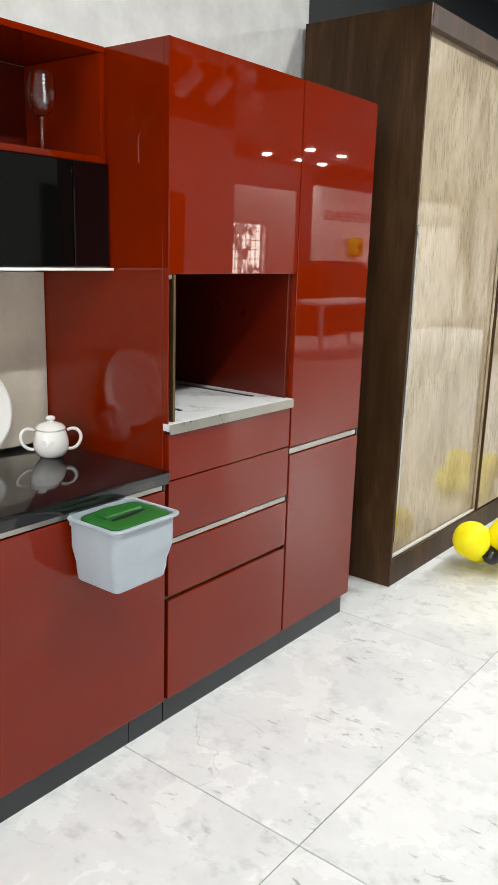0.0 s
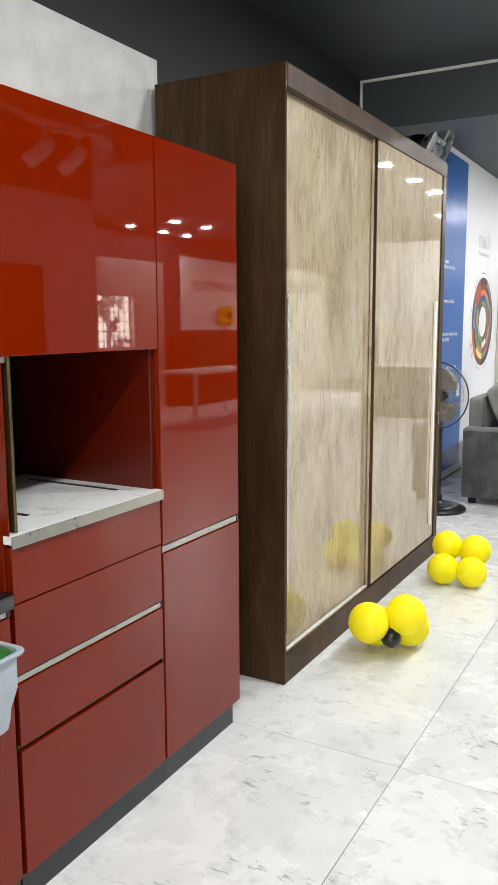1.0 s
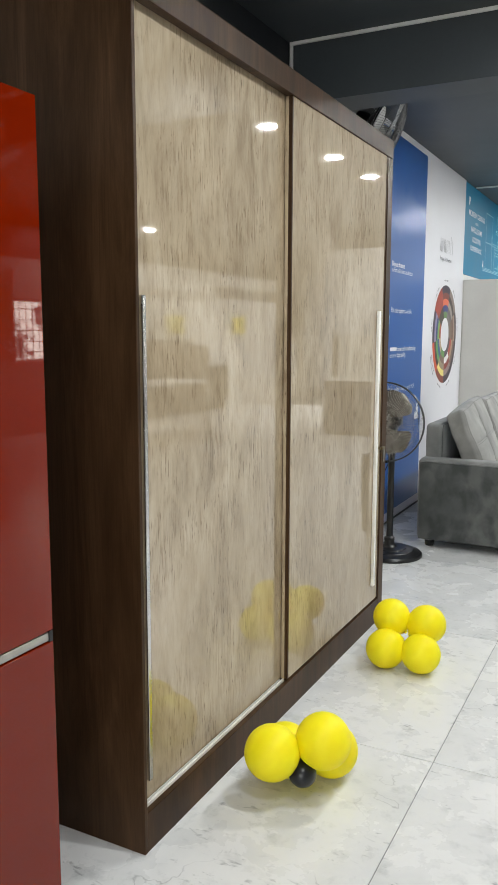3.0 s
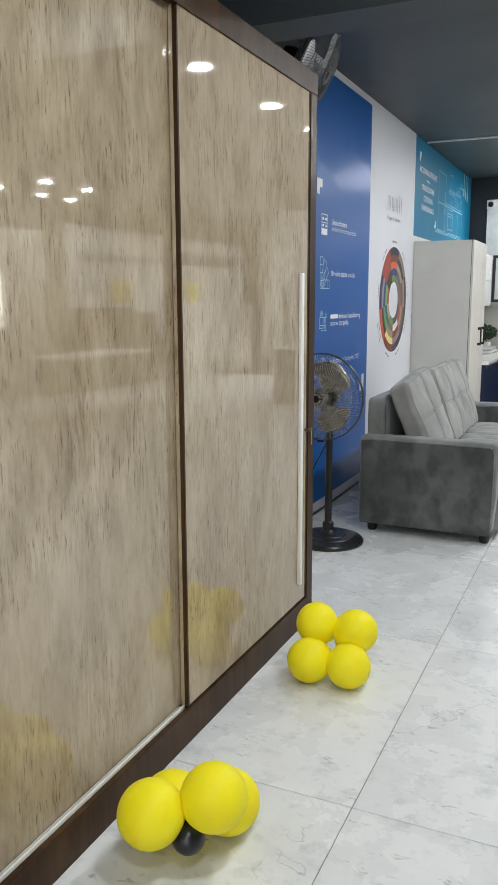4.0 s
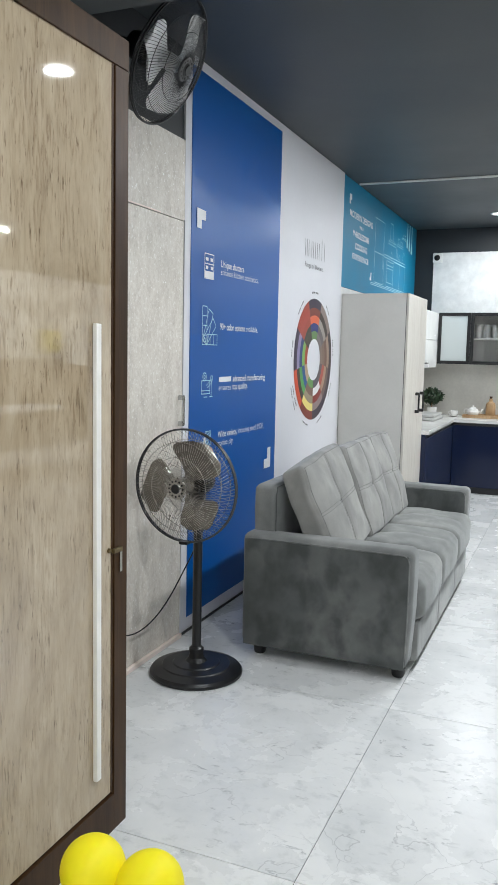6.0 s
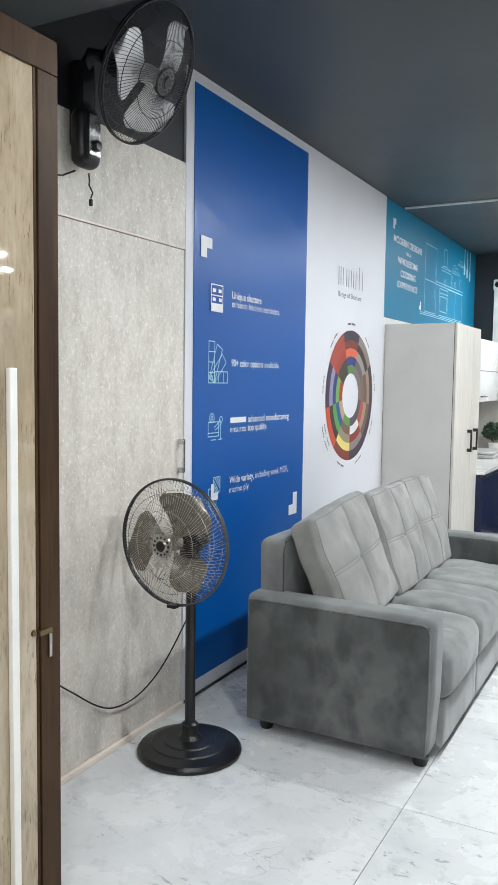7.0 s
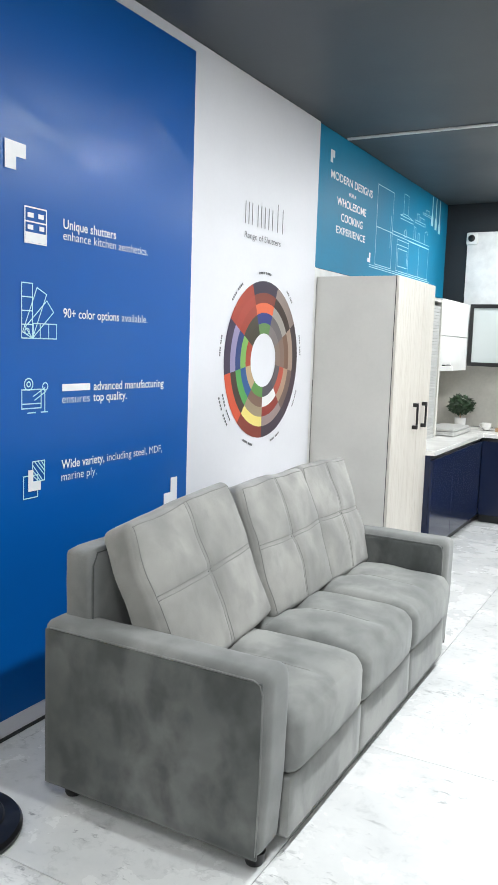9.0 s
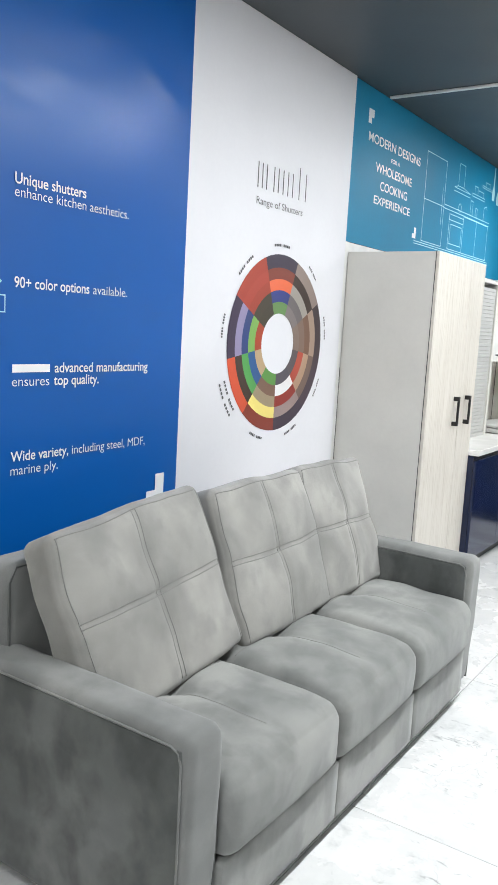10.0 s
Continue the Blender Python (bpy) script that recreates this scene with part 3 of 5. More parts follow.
# ---- prints on the wall ----
COL = {}


def paint(c, rough=0.4):
    key = (c, rough)
    if key not in COL:
        COL[key] = mottled("print_ink", c, 0.05, 4, 60, rough, 0.03)
    return COL[key]


INK_WHITE = paint((0.82, 0.83, 0.85))
INK_GREY = paint((0.09, 0.09, 0.1))
INK_PALE = paint((0.5, 0.78, 0.85))


SHIFT = [0.0, 0.0]


def letters(body, bold, extrude=0.0, size=1.0):
    """The mesh of a line of letters in the built-in font, from the origin."""
    cu = bpy.data.curves.new("lettering", "FONT")
    cu.body, cu.size, cu.extrude = body, size, extrude
    cu.offset = 0.012 if bold else -0.004
    tmp = new("lettering_source", cu)
    bpy.context.view_layer.update()
    me = bpy.data.meshes.new_from_object(tmp.evaluated_get(bpy.context.evaluated_depsgraph_get()))
    bpy.data.objects.remove(tmp)
    return me, min(v.co.x for v in me.vertices), max(v.co.x for v in me.vertices)


def text(body, y, z, width, height, parent, material, x, bold=False):
    """Flat lettering on the west wall, a part a word: its lower left corner, its width and its capitals' height."""
    lo, hi = letters(body, bold)[1:]
    words = body.split(" ")
    o = ORIGIN[parent.name]
    for i, word in enumerate(words):
        me, w0, w1 = letters(word, bold)
        shift = letters(" ".join(words[:i + 1]), bold)[2] - w1
        for v in me.vertices:
            v.co = Vector((x, y + SHIFT[0] + (v.co.x + shift - lo) * width / (hi - lo), z + SHIFT[1] + v.co.y * height / 0.7)) - o
        me.materials.clear()
        me.materials.append(material)
        ob = new("lettering", me)
        ob.parent = parent
        ORIGIN[ob.name] = o
        ob["label"] = "printed word " + word.lower().strip(".,")


def flat(points, x, depth=0.0006):
    """A thin printed shape on the west wall from (y, z) points."""
    bm = bmesh.new()
    vs = [bm.verts.new((x, y + SHIFT[0], z + SHIFT[1])) for y, z in points]
    f = bm.faces.new(vs)
    r = bmesh.ops.extrude_face_region(bm, geom=[f])
    bmesh.ops.translate(bm, verts=[v for v in r["geom"] if isinstance(v, bmesh.types.BMVert)], vec=(depth, 0, 0))
    return bm


def strokes(segments, x, w=0.004):
    """Printed line drawing: bars of width w along (y0, z0, y1, z1) segments."""
    bm = bmesh.new()
    for k, (ya, za, yb, zb) in enumerate(segments):
        dv = Vector((yb - ya, zb - za))
        if dv.length < 1e-6:
            continue
        nrm = Vector((-dv.y, dv.x)).normalized() * w / 2
        dv.normalize()
        e = dv * w / 2
        p = [(ya - e.x + nrm.x, za - e.y + nrm.y), (yb + e.x + nrm.x, zb + e.y + nrm.y), (yb + e.x - nrm.x, zb + e.y - nrm.y), (ya - e.x - nrm.x, za - e.y - nrm.y)]
        xx = x + 0.00004 * (k % 7)
        bm.faces.new([bm.verts.new((xx, a + SHIFT[0], b + SHIFT[1])) for a, b in p])
    return bm


def rect(y0, z0, y1, z1):
    return [(y0, z0, y1, z0), (y1, z0, y1, z1), (y1, z1, y0, z1), (y0, z1, y0, z0)]


def ring_line(cy, cz, r, n=14):
    pts = [(cy + r * math.cos(2 * math.pi * k / n), cz + r * math.sin(2 * math.pi * k / n)) for k in range(n + 1)]
    return [(*a, *b) for a, b in zip(pts, pts[1:])]


def bent(y, z, w, ang, length):
    """An outlined slat turned by ang about its lower right corner."""
    c, s = math.cos(ang), math.sin(ang)
    p = [(y + w - w * c, z - w * s), (y + w, z), (y + w - length * s, z + length * c), (y + w - w * c - length * s, z - w * s + length * c)]
    return [(*a, *b) for a, b in zip(p, p[1:] + p[:1])]


BLUE = base_mat("blue_vinyl", (0.001, 0.07, 0.4), 0.3)
_w = noise_tex(BLUE, coords(BLUE, (1, 0.7, 1.0)), 0.8, 1, 0.5, 0.0)
to_input(BLUE, ramp(BLUE, _w, [(0.2, (0.0, 0.086, 0.36)), (0.8, (0.0, 0.103, 0.4))]), "Base Color")
BLUE.node_tree.nodes["Principled BSDF"].inputs["Specular IOR Level"].default_value = 0.33
TEAL = mottled("teal_vinyl", (0.004, 0.21, 0.38), 0.1, 1.6, 40, 0.5, 0.04, 0, 0, 0.25)
PX = WALL + 0.0125


def blue_print():
    t = thing("blue_wall_print", (PX, 7.83, 0.08), "tall blue printed vinyl panel with white lettering and line icons", "wall print")
    panel = bmesh.new()
    n, m = 36, 70
    grid = [[panel.verts.new((PX + 0.003, 7.216 + 1.256 * i / n, 0.08 + 2.787 * j / m)) for i in range(n + 1)] for j in range(m + 1)]
    for row in grid:
        for v in row:
            y, z = v.co.y, v.co.z
            for cy, cz, sl, ln, a in ((7.5, 2.26, -0.28, 0.3, 0.005), (8.3, 2.42, -0.5, 0.16, 0.006), (7.95, 2.52, 0.4, 0.1, 0.004), (7.75, 2.3, 0.05, 0.2, 0.003)):
                du, dz = y - cy, z - cz - sl * (y - cy)
                if abs(du) < ln:
                    v.co.x += a * math.exp(-(dz / 0.025) ** 2) * (1 - (du / ln) ** 2)
    for j in range(m):
        for i in range(n):
            panel.faces.new((grid[j][i], grid[j][i + 1], grid[j + 1][i + 1], grid[j + 1][i]))
    r = bmesh.ops.extrude_face_region(panel, geom=panel.faces[:])
    bmesh.ops.translate(panel, verts=[v for v in r["geom"] if isinstance(v, bmesh.types.BMVert)], vec=(-0.0026, 0, 0))
    part("vinyl_sheet", panel, BLUE, t, smooth=40)
    x = PX + 0.0068
    part("corner_mark", flat([(7.291, 2.19), (7.392, 2.187), (7.392, 2.138), (7.344, 2.138), (7.344, 2.092), (7.291, 2.092)], x), INK_WHITE, t, "white corner mark")
    part("corner_mark", flat([(8.405, 0.86), (8.35, 0.86), (8.35, 0.79), (8.295, 0.79), (8.295, 0.73), (8.405, 0.73)], x), INK_WHITE, t, "white corner mark")
    text("Unique shutters", 7.589, 1.926, 0.32, 0.036, t, INK_WHITE, x, True)
    text("enhance kitchen aesthetics.", 7.589, 1.884, 0.545, 0.034, t, INK_WHITE, x)
    text("90+ color options", 7.591, 1.589, 0.345, 0.036, t, INK_WHITE, x, True)
    text("available.", 7.955, 1.589, 0.185, 0.034, t, INK_WHITE, x)
    part("word_bar", flat([(7.586, 1.303), (7.752, 1.303), (7.752, 1.331), (7.586, 1.331)], x), INK_WHITE, t, "plain white bar in place of a word")
    text("advanced manufacturing", 7.775, 1.301, 0.5, 0.036, t, INK_WHITE, x, True)
    text("ensures", 7.586, 1.256, 0.165, 0.034, t, INK_WHITE, x)
    text("top quality.", 7.772, 1.256, 0.225, 0.036, t, INK_WHITE, x, True)
    text("Wide variety,", 7.584, 0.995, 0.265, 0.036, t, INK_WHITE, x, True)
    text("including steel, MDF,", 7.868, 0.995, 0.405, 0.034, t, INK_WHITE, x)
    text("marine ply.", 7.584, 0.947, 0.215, 0.034, t, INK_WHITE, x)
    # cabinet icon
    seg = rect(7.387, 1.85, 7.497, 1.976) + [(7.387, 1.925, 7.497, 1.925), (7.387, 1.885, 7.497, 1.885)]
    part("cabinet_icon", strokes(seg, x, 0.0055), INK_WHITE, t, "white cabinet icon")
    for y0, y1, z0, z1 in ((7.4, 7.43, 1.94, 1.957), (7.455, 7.483, 1.94, 1.957), (7.4, 7.428, 1.897, 1.914), (7.46, 7.485, 1.897, 1.914), (7.39, 7.494, 1.853, 1.883)):
        part("icon_fill", flat([(y0, z0), (y1, z0), (y1, z1), (y0, z1)], x + 0.0003), INK_WHITE, t)
    # colour fan icon
    seg = []
    for a, ln in ((0.0, 0.2), (-0.42, 0.18), (-0.84, 0.15)):
        seg += bent(7.37, 1.505, 0.055, a, ln)
    seg += rect(7.43, 1.505, 7.553, 1.56) + [(7.37, 1.555, 7.425, 1.555), (7.37, 1.605, 7.425, 1.605), (7.37, 1.655, 7.425, 1.655), (7.465, 1.505, 7.465, 1.56), (7.51, 1.505, 7.51, 1.56)] + ring_line(7.397, 1.53, 0.011)
    part("colour_fan_icon", strokes(seg, x, 0.0042), INK_PALE, t, "pale colour fan icon")
    # machine icon
    seg = rect(7.37, 1.245, 7.47, 1.315) + [(7.4, 1.228, 7.44, 1.228), (7.37, 1.262, 7.47, 1.262), (7.47, 1.228, 7.505, 1.228), (7.49, 1.228, 7.49, 1.31), (7.43, 1.29, 7.49, 1.32), (7.437, 1.275, 7.494, 1.305)] + ring_line(7.405, 1.335, 0.022) + ring_line(7.405, 1.335, 0.009) + ring_line(7.492, 1.325, 0.014)
    part("machine_icon", strokes(seg, x, 0.0045), INK_PALE, t, "pale machine icon")
    # sheet icon
    seg = rect(7.378, 0.905, 7.452, 0.99) + rect(7.425, 0.965, 7.489, 1.042)
    seg += [(7.425, 0.99 + 0.02 * k, 7.425 + 0.03 + 0.012 * k, 0.965) for k in range(3)] + [(7.435 + 0.018 * k, 1.042, 7.489, 0.985 + 0.016 * k) for k in range(3)]
    part("sheet_icon", strokes(seg, x, 0.0042), INK_PALE, t, "pale stacked sheets icon")
    part("icon_fill", flat([(7.402, 0.93), (7.468, 0.93), (7.468, 0.965), (7.428, 0.965), (7.428, 1.012), (7.402, 1.012)], x + 0.0003), INK_WHITE, t)


SHIFT[:] = -0.021, 0.006
blue_print()

SWATCH = [
    [(0.035, 0.025, 0.05), (0.2, 0.04, 0.025), (0.7, 0.13, 0.05), (0.025, 0.04, 0.2), (0.12, 0.24, 0.08)],
    [(0.26, 0.2, 0.18), (0.045, 0.028, 0.022), (0.33, 0.3, 0.27), (0.14, 0.12, 0.125), (0.2, 0.17, 0.17)],
    [(0.05, 0.033, 0.038), (0.35, 0.25, 0.19), (0.17, 0.085, 0.055), (0.2, 0.13, 0.1), (0.22, 0.16, 0.13)],
    [(0.05, 0.03, 0.045), (0.16, 0.1, 0.08), (0.42, 0.27, 0.18), (0.45, 0.07, 0.04), (0.1, 0.08, 0.09)],
    [(0.04, 0.025, 0.045), (0.3, 0.22, 0.21), (0.27, 0.03, 0.02), (0.78, 0.78, 0.78), (0.08, 0.07, 0.09)],
    [(0.22, 0.035, 0.02), (0.82, 0.68, 0.2), (0.32, 0.25, 0.16), (0.19, 0.1, 0.07), (0.1, 0.28, 0.06)],
    [(0.62, 0.08, 0.03), (0.05, 0.028, 0.02), (0.08, 0.33, 0.08), (0.02, 0.09, 0.26), (0.48, 0.34, 0.2)],
    [(0.045, 0.03, 0.065), (0.28, 0.24, 0.4), (0.025, 0.05, 0.18), (0.19, 0.4, 0.09), (0.38, 0.05, 0.02)],
    [(0.36, 0.045, 0.025), (0.38, 0.05, 0.03), (0.34, 0.045, 0.025), (0.055, 0.045, 0.03), (0.05, 0.042, 0.028)],
]


def shutter_print():
    t = thing("colour_wheel_print", (PX, 9.3, 0.9), "printed wheel of shutter colours with a heading on white vinyl", "wall print")
    x, cy, cz = PX + 0.0012, 9.29, 1.426
    radii = (0.447, 0.382, 0.326, 0.27, 0.212, 0.153)
    for k, cols in enumerate(SWATCH):
        a0 = 90 - 40 * k + 20
        for j, c in enumerate(cols):
            aa = [radians(a0 - 40 * i / 8) for i in range(9)]
            pts = [(cy + radii[j] * math.cos(a), cz + radii[j] * math.sin(a)) for a in aa] + [(cy + radii[j + 1] * math.cos(a), cz + radii[j + 1] * math.sin(a)) for a in reversed(aa)]
            part("swatch", flat(pts, x), paint(c), t, smooth=False)
        mid, half = radians(90 - 40 * k), (0.17, 0.12, 0.15, 0.13, 0.14, 0.14, 0.2, 0.13, 0.17)[k]
        for ro in ((0.49,) if k != 6 else (0.485, 0.525)):
            aa = [mid + half * (1 - i / 5) for i in range(11)]
            pts = [(cy + (ro + 0.008) * math.cos(a), cz + (ro + 0.008) * math.sin(a)) for a in aa] + [(cy + (ro - 0.005) * math.cos(a), cz + (ro - 0.005) * math.sin(a)) for a in reversed(aa)]
            for i in range(10):
                if i % 5 != 4:
                    bm = bmesh.new()
                    q = [pts[i], (pts[i][0] * 0.3 + pts[i + 1][0] * 0.7, pts[i][1] * 0.3 + pts[i + 1][1] * 0.7)]
                    w = [pts[21 - i], (pts[21 - i][0] * 0.3 + pts[20 - i][0] * 0.7, pts[21 - i][1] * 0.3 + pts[20 - i][1] * 0.7)]
                    bm.faces.new([bm.verts.new((x + 0.0005, a + SHIFT[0], b + SHIFT[1])) for a, b in (q[0], q[1], w[1], w[0])])
                    part("word_bar", bm, INK_GREY, t, smooth=False)
    # the range's mark, as plain strokes
    z0, z1 = 2.163, 2.272
    seg = [(y, z0, y, z1 + e) for y, e in ((9.03, 0), (9.067, 0), (9.105, 0), (9.17, 0), (9.21, 0), (9.255, 0), (9.3, 0), (9.345, 0), (9.41, 0.04), (9.475, 0.02))]
    part("range_mark", strokes(seg, x, 0.0075), INK_GREY, t, "grey heading drawn in thin strokes", smooth=False)
    text("Range of Shutters", 9.026, 2.085, 0.43, 0.034, t, INK_GREY, x)


SHIFT[:] = -0.034, 0.003
shutter_print()


def teal_print():
    t = thing("teal_wall_print", (WALL, 11.4, 2.02), "teal printed vinyl band with white lettering and a kitchen drawing", "wall print")
    part("vinyl_sheet", box(WALL + 0.0005, WALL + 0.004, 9.93, 12.995, 2.025, CEIL - 0.004, 0.001), TEAL, t)
    x = WALL + 0.0046
    for body, y, z, w, h in (("MODERN DESIGNS", 10.15, 2.615, 0.785, 0.052), ("FOR A", 10.48, 2.55, 0.13, 0.025), ("WHOLESOME", 10.27, 2.463, 0.55, 0.052), ("COOKING", 10.35, 2.366, 0.41, 0.052), ("EXPERIENCE", 10.275, 2.278, 0.55, 0.048)):
        text(body, y, z, w, h, t, INK_WHITE, x, True)
    part("corner_mark", flat([(10.13, 2.79), (10.2, 2.79), (10.2, 2.745), (10.17, 2.745), (10.17, 2.71), (10.13, 2.71)], x), INK_WHITE, t)
    part("corner_mark", flat([(10.95, 2.22), (10.92, 2.22), (10.92, 2.18), (10.89, 2.18), (10.89, 2.15), (10.95, 2.15)], x), INK_WHITE, t)
    seg = rect(11.05, 2.15, 11.42, 2.74) + [(11.05, 2.43, 11.42, 2.43), (11.38, 2.3, 11.38, 2.55), (10.93, 2.135, 12.5, 2.135), (10.93, 2.12, 12.5, 2.12)]
    seg += [(11.42, 2.45, 12.45, 2.45), (11.42, 2.425, 12.45, 2.425)] + rect(11.55, 2.15, 11.85, 2.4) + rect(11.58, 2.19, 11.82, 2.33) + [(11.55, 2.36, 11.85, 2.36)] + rect(11.85, 2.15, 12.15, 2.42) + rect(12.15, 2.15, 12.43, 2.42)
    seg += rect(11.68, 2.62, 11.8, 2.78) + [(11.6, 2.6, 11.95, 2.6), (11.6, 2.575, 11.95, 2.575), (11.68, 2.62, 11.6, 2.6), (11.8, 2.62, 11.95, 2.6)] + rect(12.0, 2.6, 12.3, 2.62) + rect(12.05, 2.62, 12.12, 2.68) + rect(12.14, 2.62, 12.26, 2.66) + rect(12.22, 2.7, 12.45, 2.715) + rect(12.3, 2.715, 12.4, 2.75)
    seg += ring_line(11.75, 2.47, 0.03) + rect(11.98, 2.45, 12.03, 2.56) + rect(12.1, 2.45, 12.14, 2.52) + [(12.3, 2.45, 12.3, 2.55), (12.3, 2.55, 12.36, 2.57), (12.36, 2.57, 12.38, 2.54)]
    part("kitchen_drawing", strokes(seg, x, 0.005), INK_PALE, t, "pale line drawing of a kitchen", smooth=False)
    for i, yy in enumerate((12.5, 12.62, 12.74)):
        part("utensil_drawing", flat([(yy - 0.012, 2.9), (yy + 0.012, 2.9), (yy + 0.012, 2.75 - 0.02 * i), (yy + 0.035, 2.71 - 0.02 * i), (yy + 0.03, 2.64 - 0.02 * i), (yy - 0.03, 2.64 - 0.02 * i), (yy - 0.035, 2.71 - 0.02 * i), (yy - 0.012, 2.75 - 0.02 * i)], x), INK_PALE, t)


SHIFT[:] = -0.013, 0.008
teal_print()
structure("wall_lining_strip", box(WALL + 0.0005, WALL + 0.0035, 9.93, 12.995, 1.3, 2.022), WHITEWALL, "white strip of wall below the teal print", "wall panel")

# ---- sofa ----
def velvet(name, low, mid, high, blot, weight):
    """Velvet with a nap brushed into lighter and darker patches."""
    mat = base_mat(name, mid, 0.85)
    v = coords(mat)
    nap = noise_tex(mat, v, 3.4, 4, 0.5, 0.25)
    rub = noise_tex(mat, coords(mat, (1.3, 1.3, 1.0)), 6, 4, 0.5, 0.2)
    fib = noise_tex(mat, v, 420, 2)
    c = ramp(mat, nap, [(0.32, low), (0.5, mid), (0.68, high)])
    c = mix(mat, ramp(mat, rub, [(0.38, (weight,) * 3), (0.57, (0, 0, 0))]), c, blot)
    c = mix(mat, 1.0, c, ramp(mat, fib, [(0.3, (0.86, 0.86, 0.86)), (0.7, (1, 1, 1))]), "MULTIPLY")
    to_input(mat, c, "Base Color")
    b = mat.node_tree.nodes["Principled BSDF"]
    b.inputs["Sheen Weight"].default_value = 0.3
    b.inputs["Sheen Roughness"].default_value = 0.55
    b.inputs["Sheen Tint"].default_value = (0.8, 0.82, 0.82, 1)
    b.inputs["Specular IOR Level"].default_value = 0.2
    bump(mat, fib, 0.25, 0.0006)
    return mat


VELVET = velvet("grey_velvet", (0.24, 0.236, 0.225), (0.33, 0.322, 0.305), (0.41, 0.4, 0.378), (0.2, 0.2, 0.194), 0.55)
# The same velvet in darker tones for the seats and armrests.
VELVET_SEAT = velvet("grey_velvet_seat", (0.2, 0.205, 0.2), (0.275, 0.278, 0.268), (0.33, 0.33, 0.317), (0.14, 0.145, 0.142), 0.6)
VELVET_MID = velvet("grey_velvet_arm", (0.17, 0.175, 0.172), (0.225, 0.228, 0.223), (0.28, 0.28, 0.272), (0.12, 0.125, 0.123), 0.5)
# Nap patches, plus the arm sides' shade put in as darker velvet.
VELVET_SHADED = velvet("grey_velvet_shaded_nap", (0.075, 0.081, 0.079), (0.11, 0.116, 0.113), (0.155, 0.16, 0.155), (0.04, 0.044, 0.043), 0.7)
PIPING = mottled("dark_grey_piping", (0.21, 0.208, 0.2), 0.15, 20, 200, 0.8, 0.1)


def soft_point(q, half, r, shape, wrinkle, seed):
    """Where the point q of the unit cube's skin lies on a padded box."""
    h = Vector(half)
    p = Vector((q[0] * h.x, q[1] * h.y, q[2] * h.z))
    inner = Vector([max(-(h[i] - r), min(h[i] - r, p[i])) for i in range(3)])
    d = p - inner
    if d.length > 1e-9:
        p = inner + d.normalized() * r
    if shape:
        p = shape(q[0], q[1], q[2], p)
    if wrinkle:
        p = p + Vector((1, 1, 1)) * wrinkle * noise.noise(p * 7 + Vector((seed, seed, seed)))
    return p


def seam(line, half, r, shape, m, wrinkle, seed, parent, lift=0.0):
    """A stitched seam that lies on a padded box along points of the unit cube's skin."""
    pts = [m @ soft_point(q, half, r, shape, wrinkle, seed) for q in line]
    part("seam", tube(pts, 0.0018, 5), PIPING, parent, smooth=True)


def soft_box(half, r, n, shape=None, m=None, wrinkle=0.0, seed=0.0):
    """A padded box: rounded edges of radius r, n steps a side, pushed about by shape(u, v, w, p)."""
    bm = bmesh.new()
    m = m or Matrix.Identity(4)
    ts = [math.sin(math.pi / 2 * (2 * i / n - 1)) * 0.35 + (2 * i / n - 1) * 0.65 for i in range(n + 1)]
    for ax in range(3):
        for sg in (-1, 1):
            g = []
            for a in ts:
                row = []
                for b in ts:
                    q = [0, 0, 0]
                    q[ax], q[(ax + 1) % 3], q[(ax + 2) % 3] = sg, a, b
                    row.append(bm.verts.new(m @ soft_point(q, half, r, shape, wrinkle, seed)))
                g.append(row)
            for i in range(n):
                for j in range(n):
                    f = (g[i][j], g[i + 1][j], g[i + 1][j + 1], g[i][j + 1])
                    bm.faces.new(f)
    bmesh.ops.remove_doubles(bm, verts=bm.verts, dist=1e-5)
    return bm


def groove(d, depth, w):
    return depth * math.exp(-(d / w) ** 2)


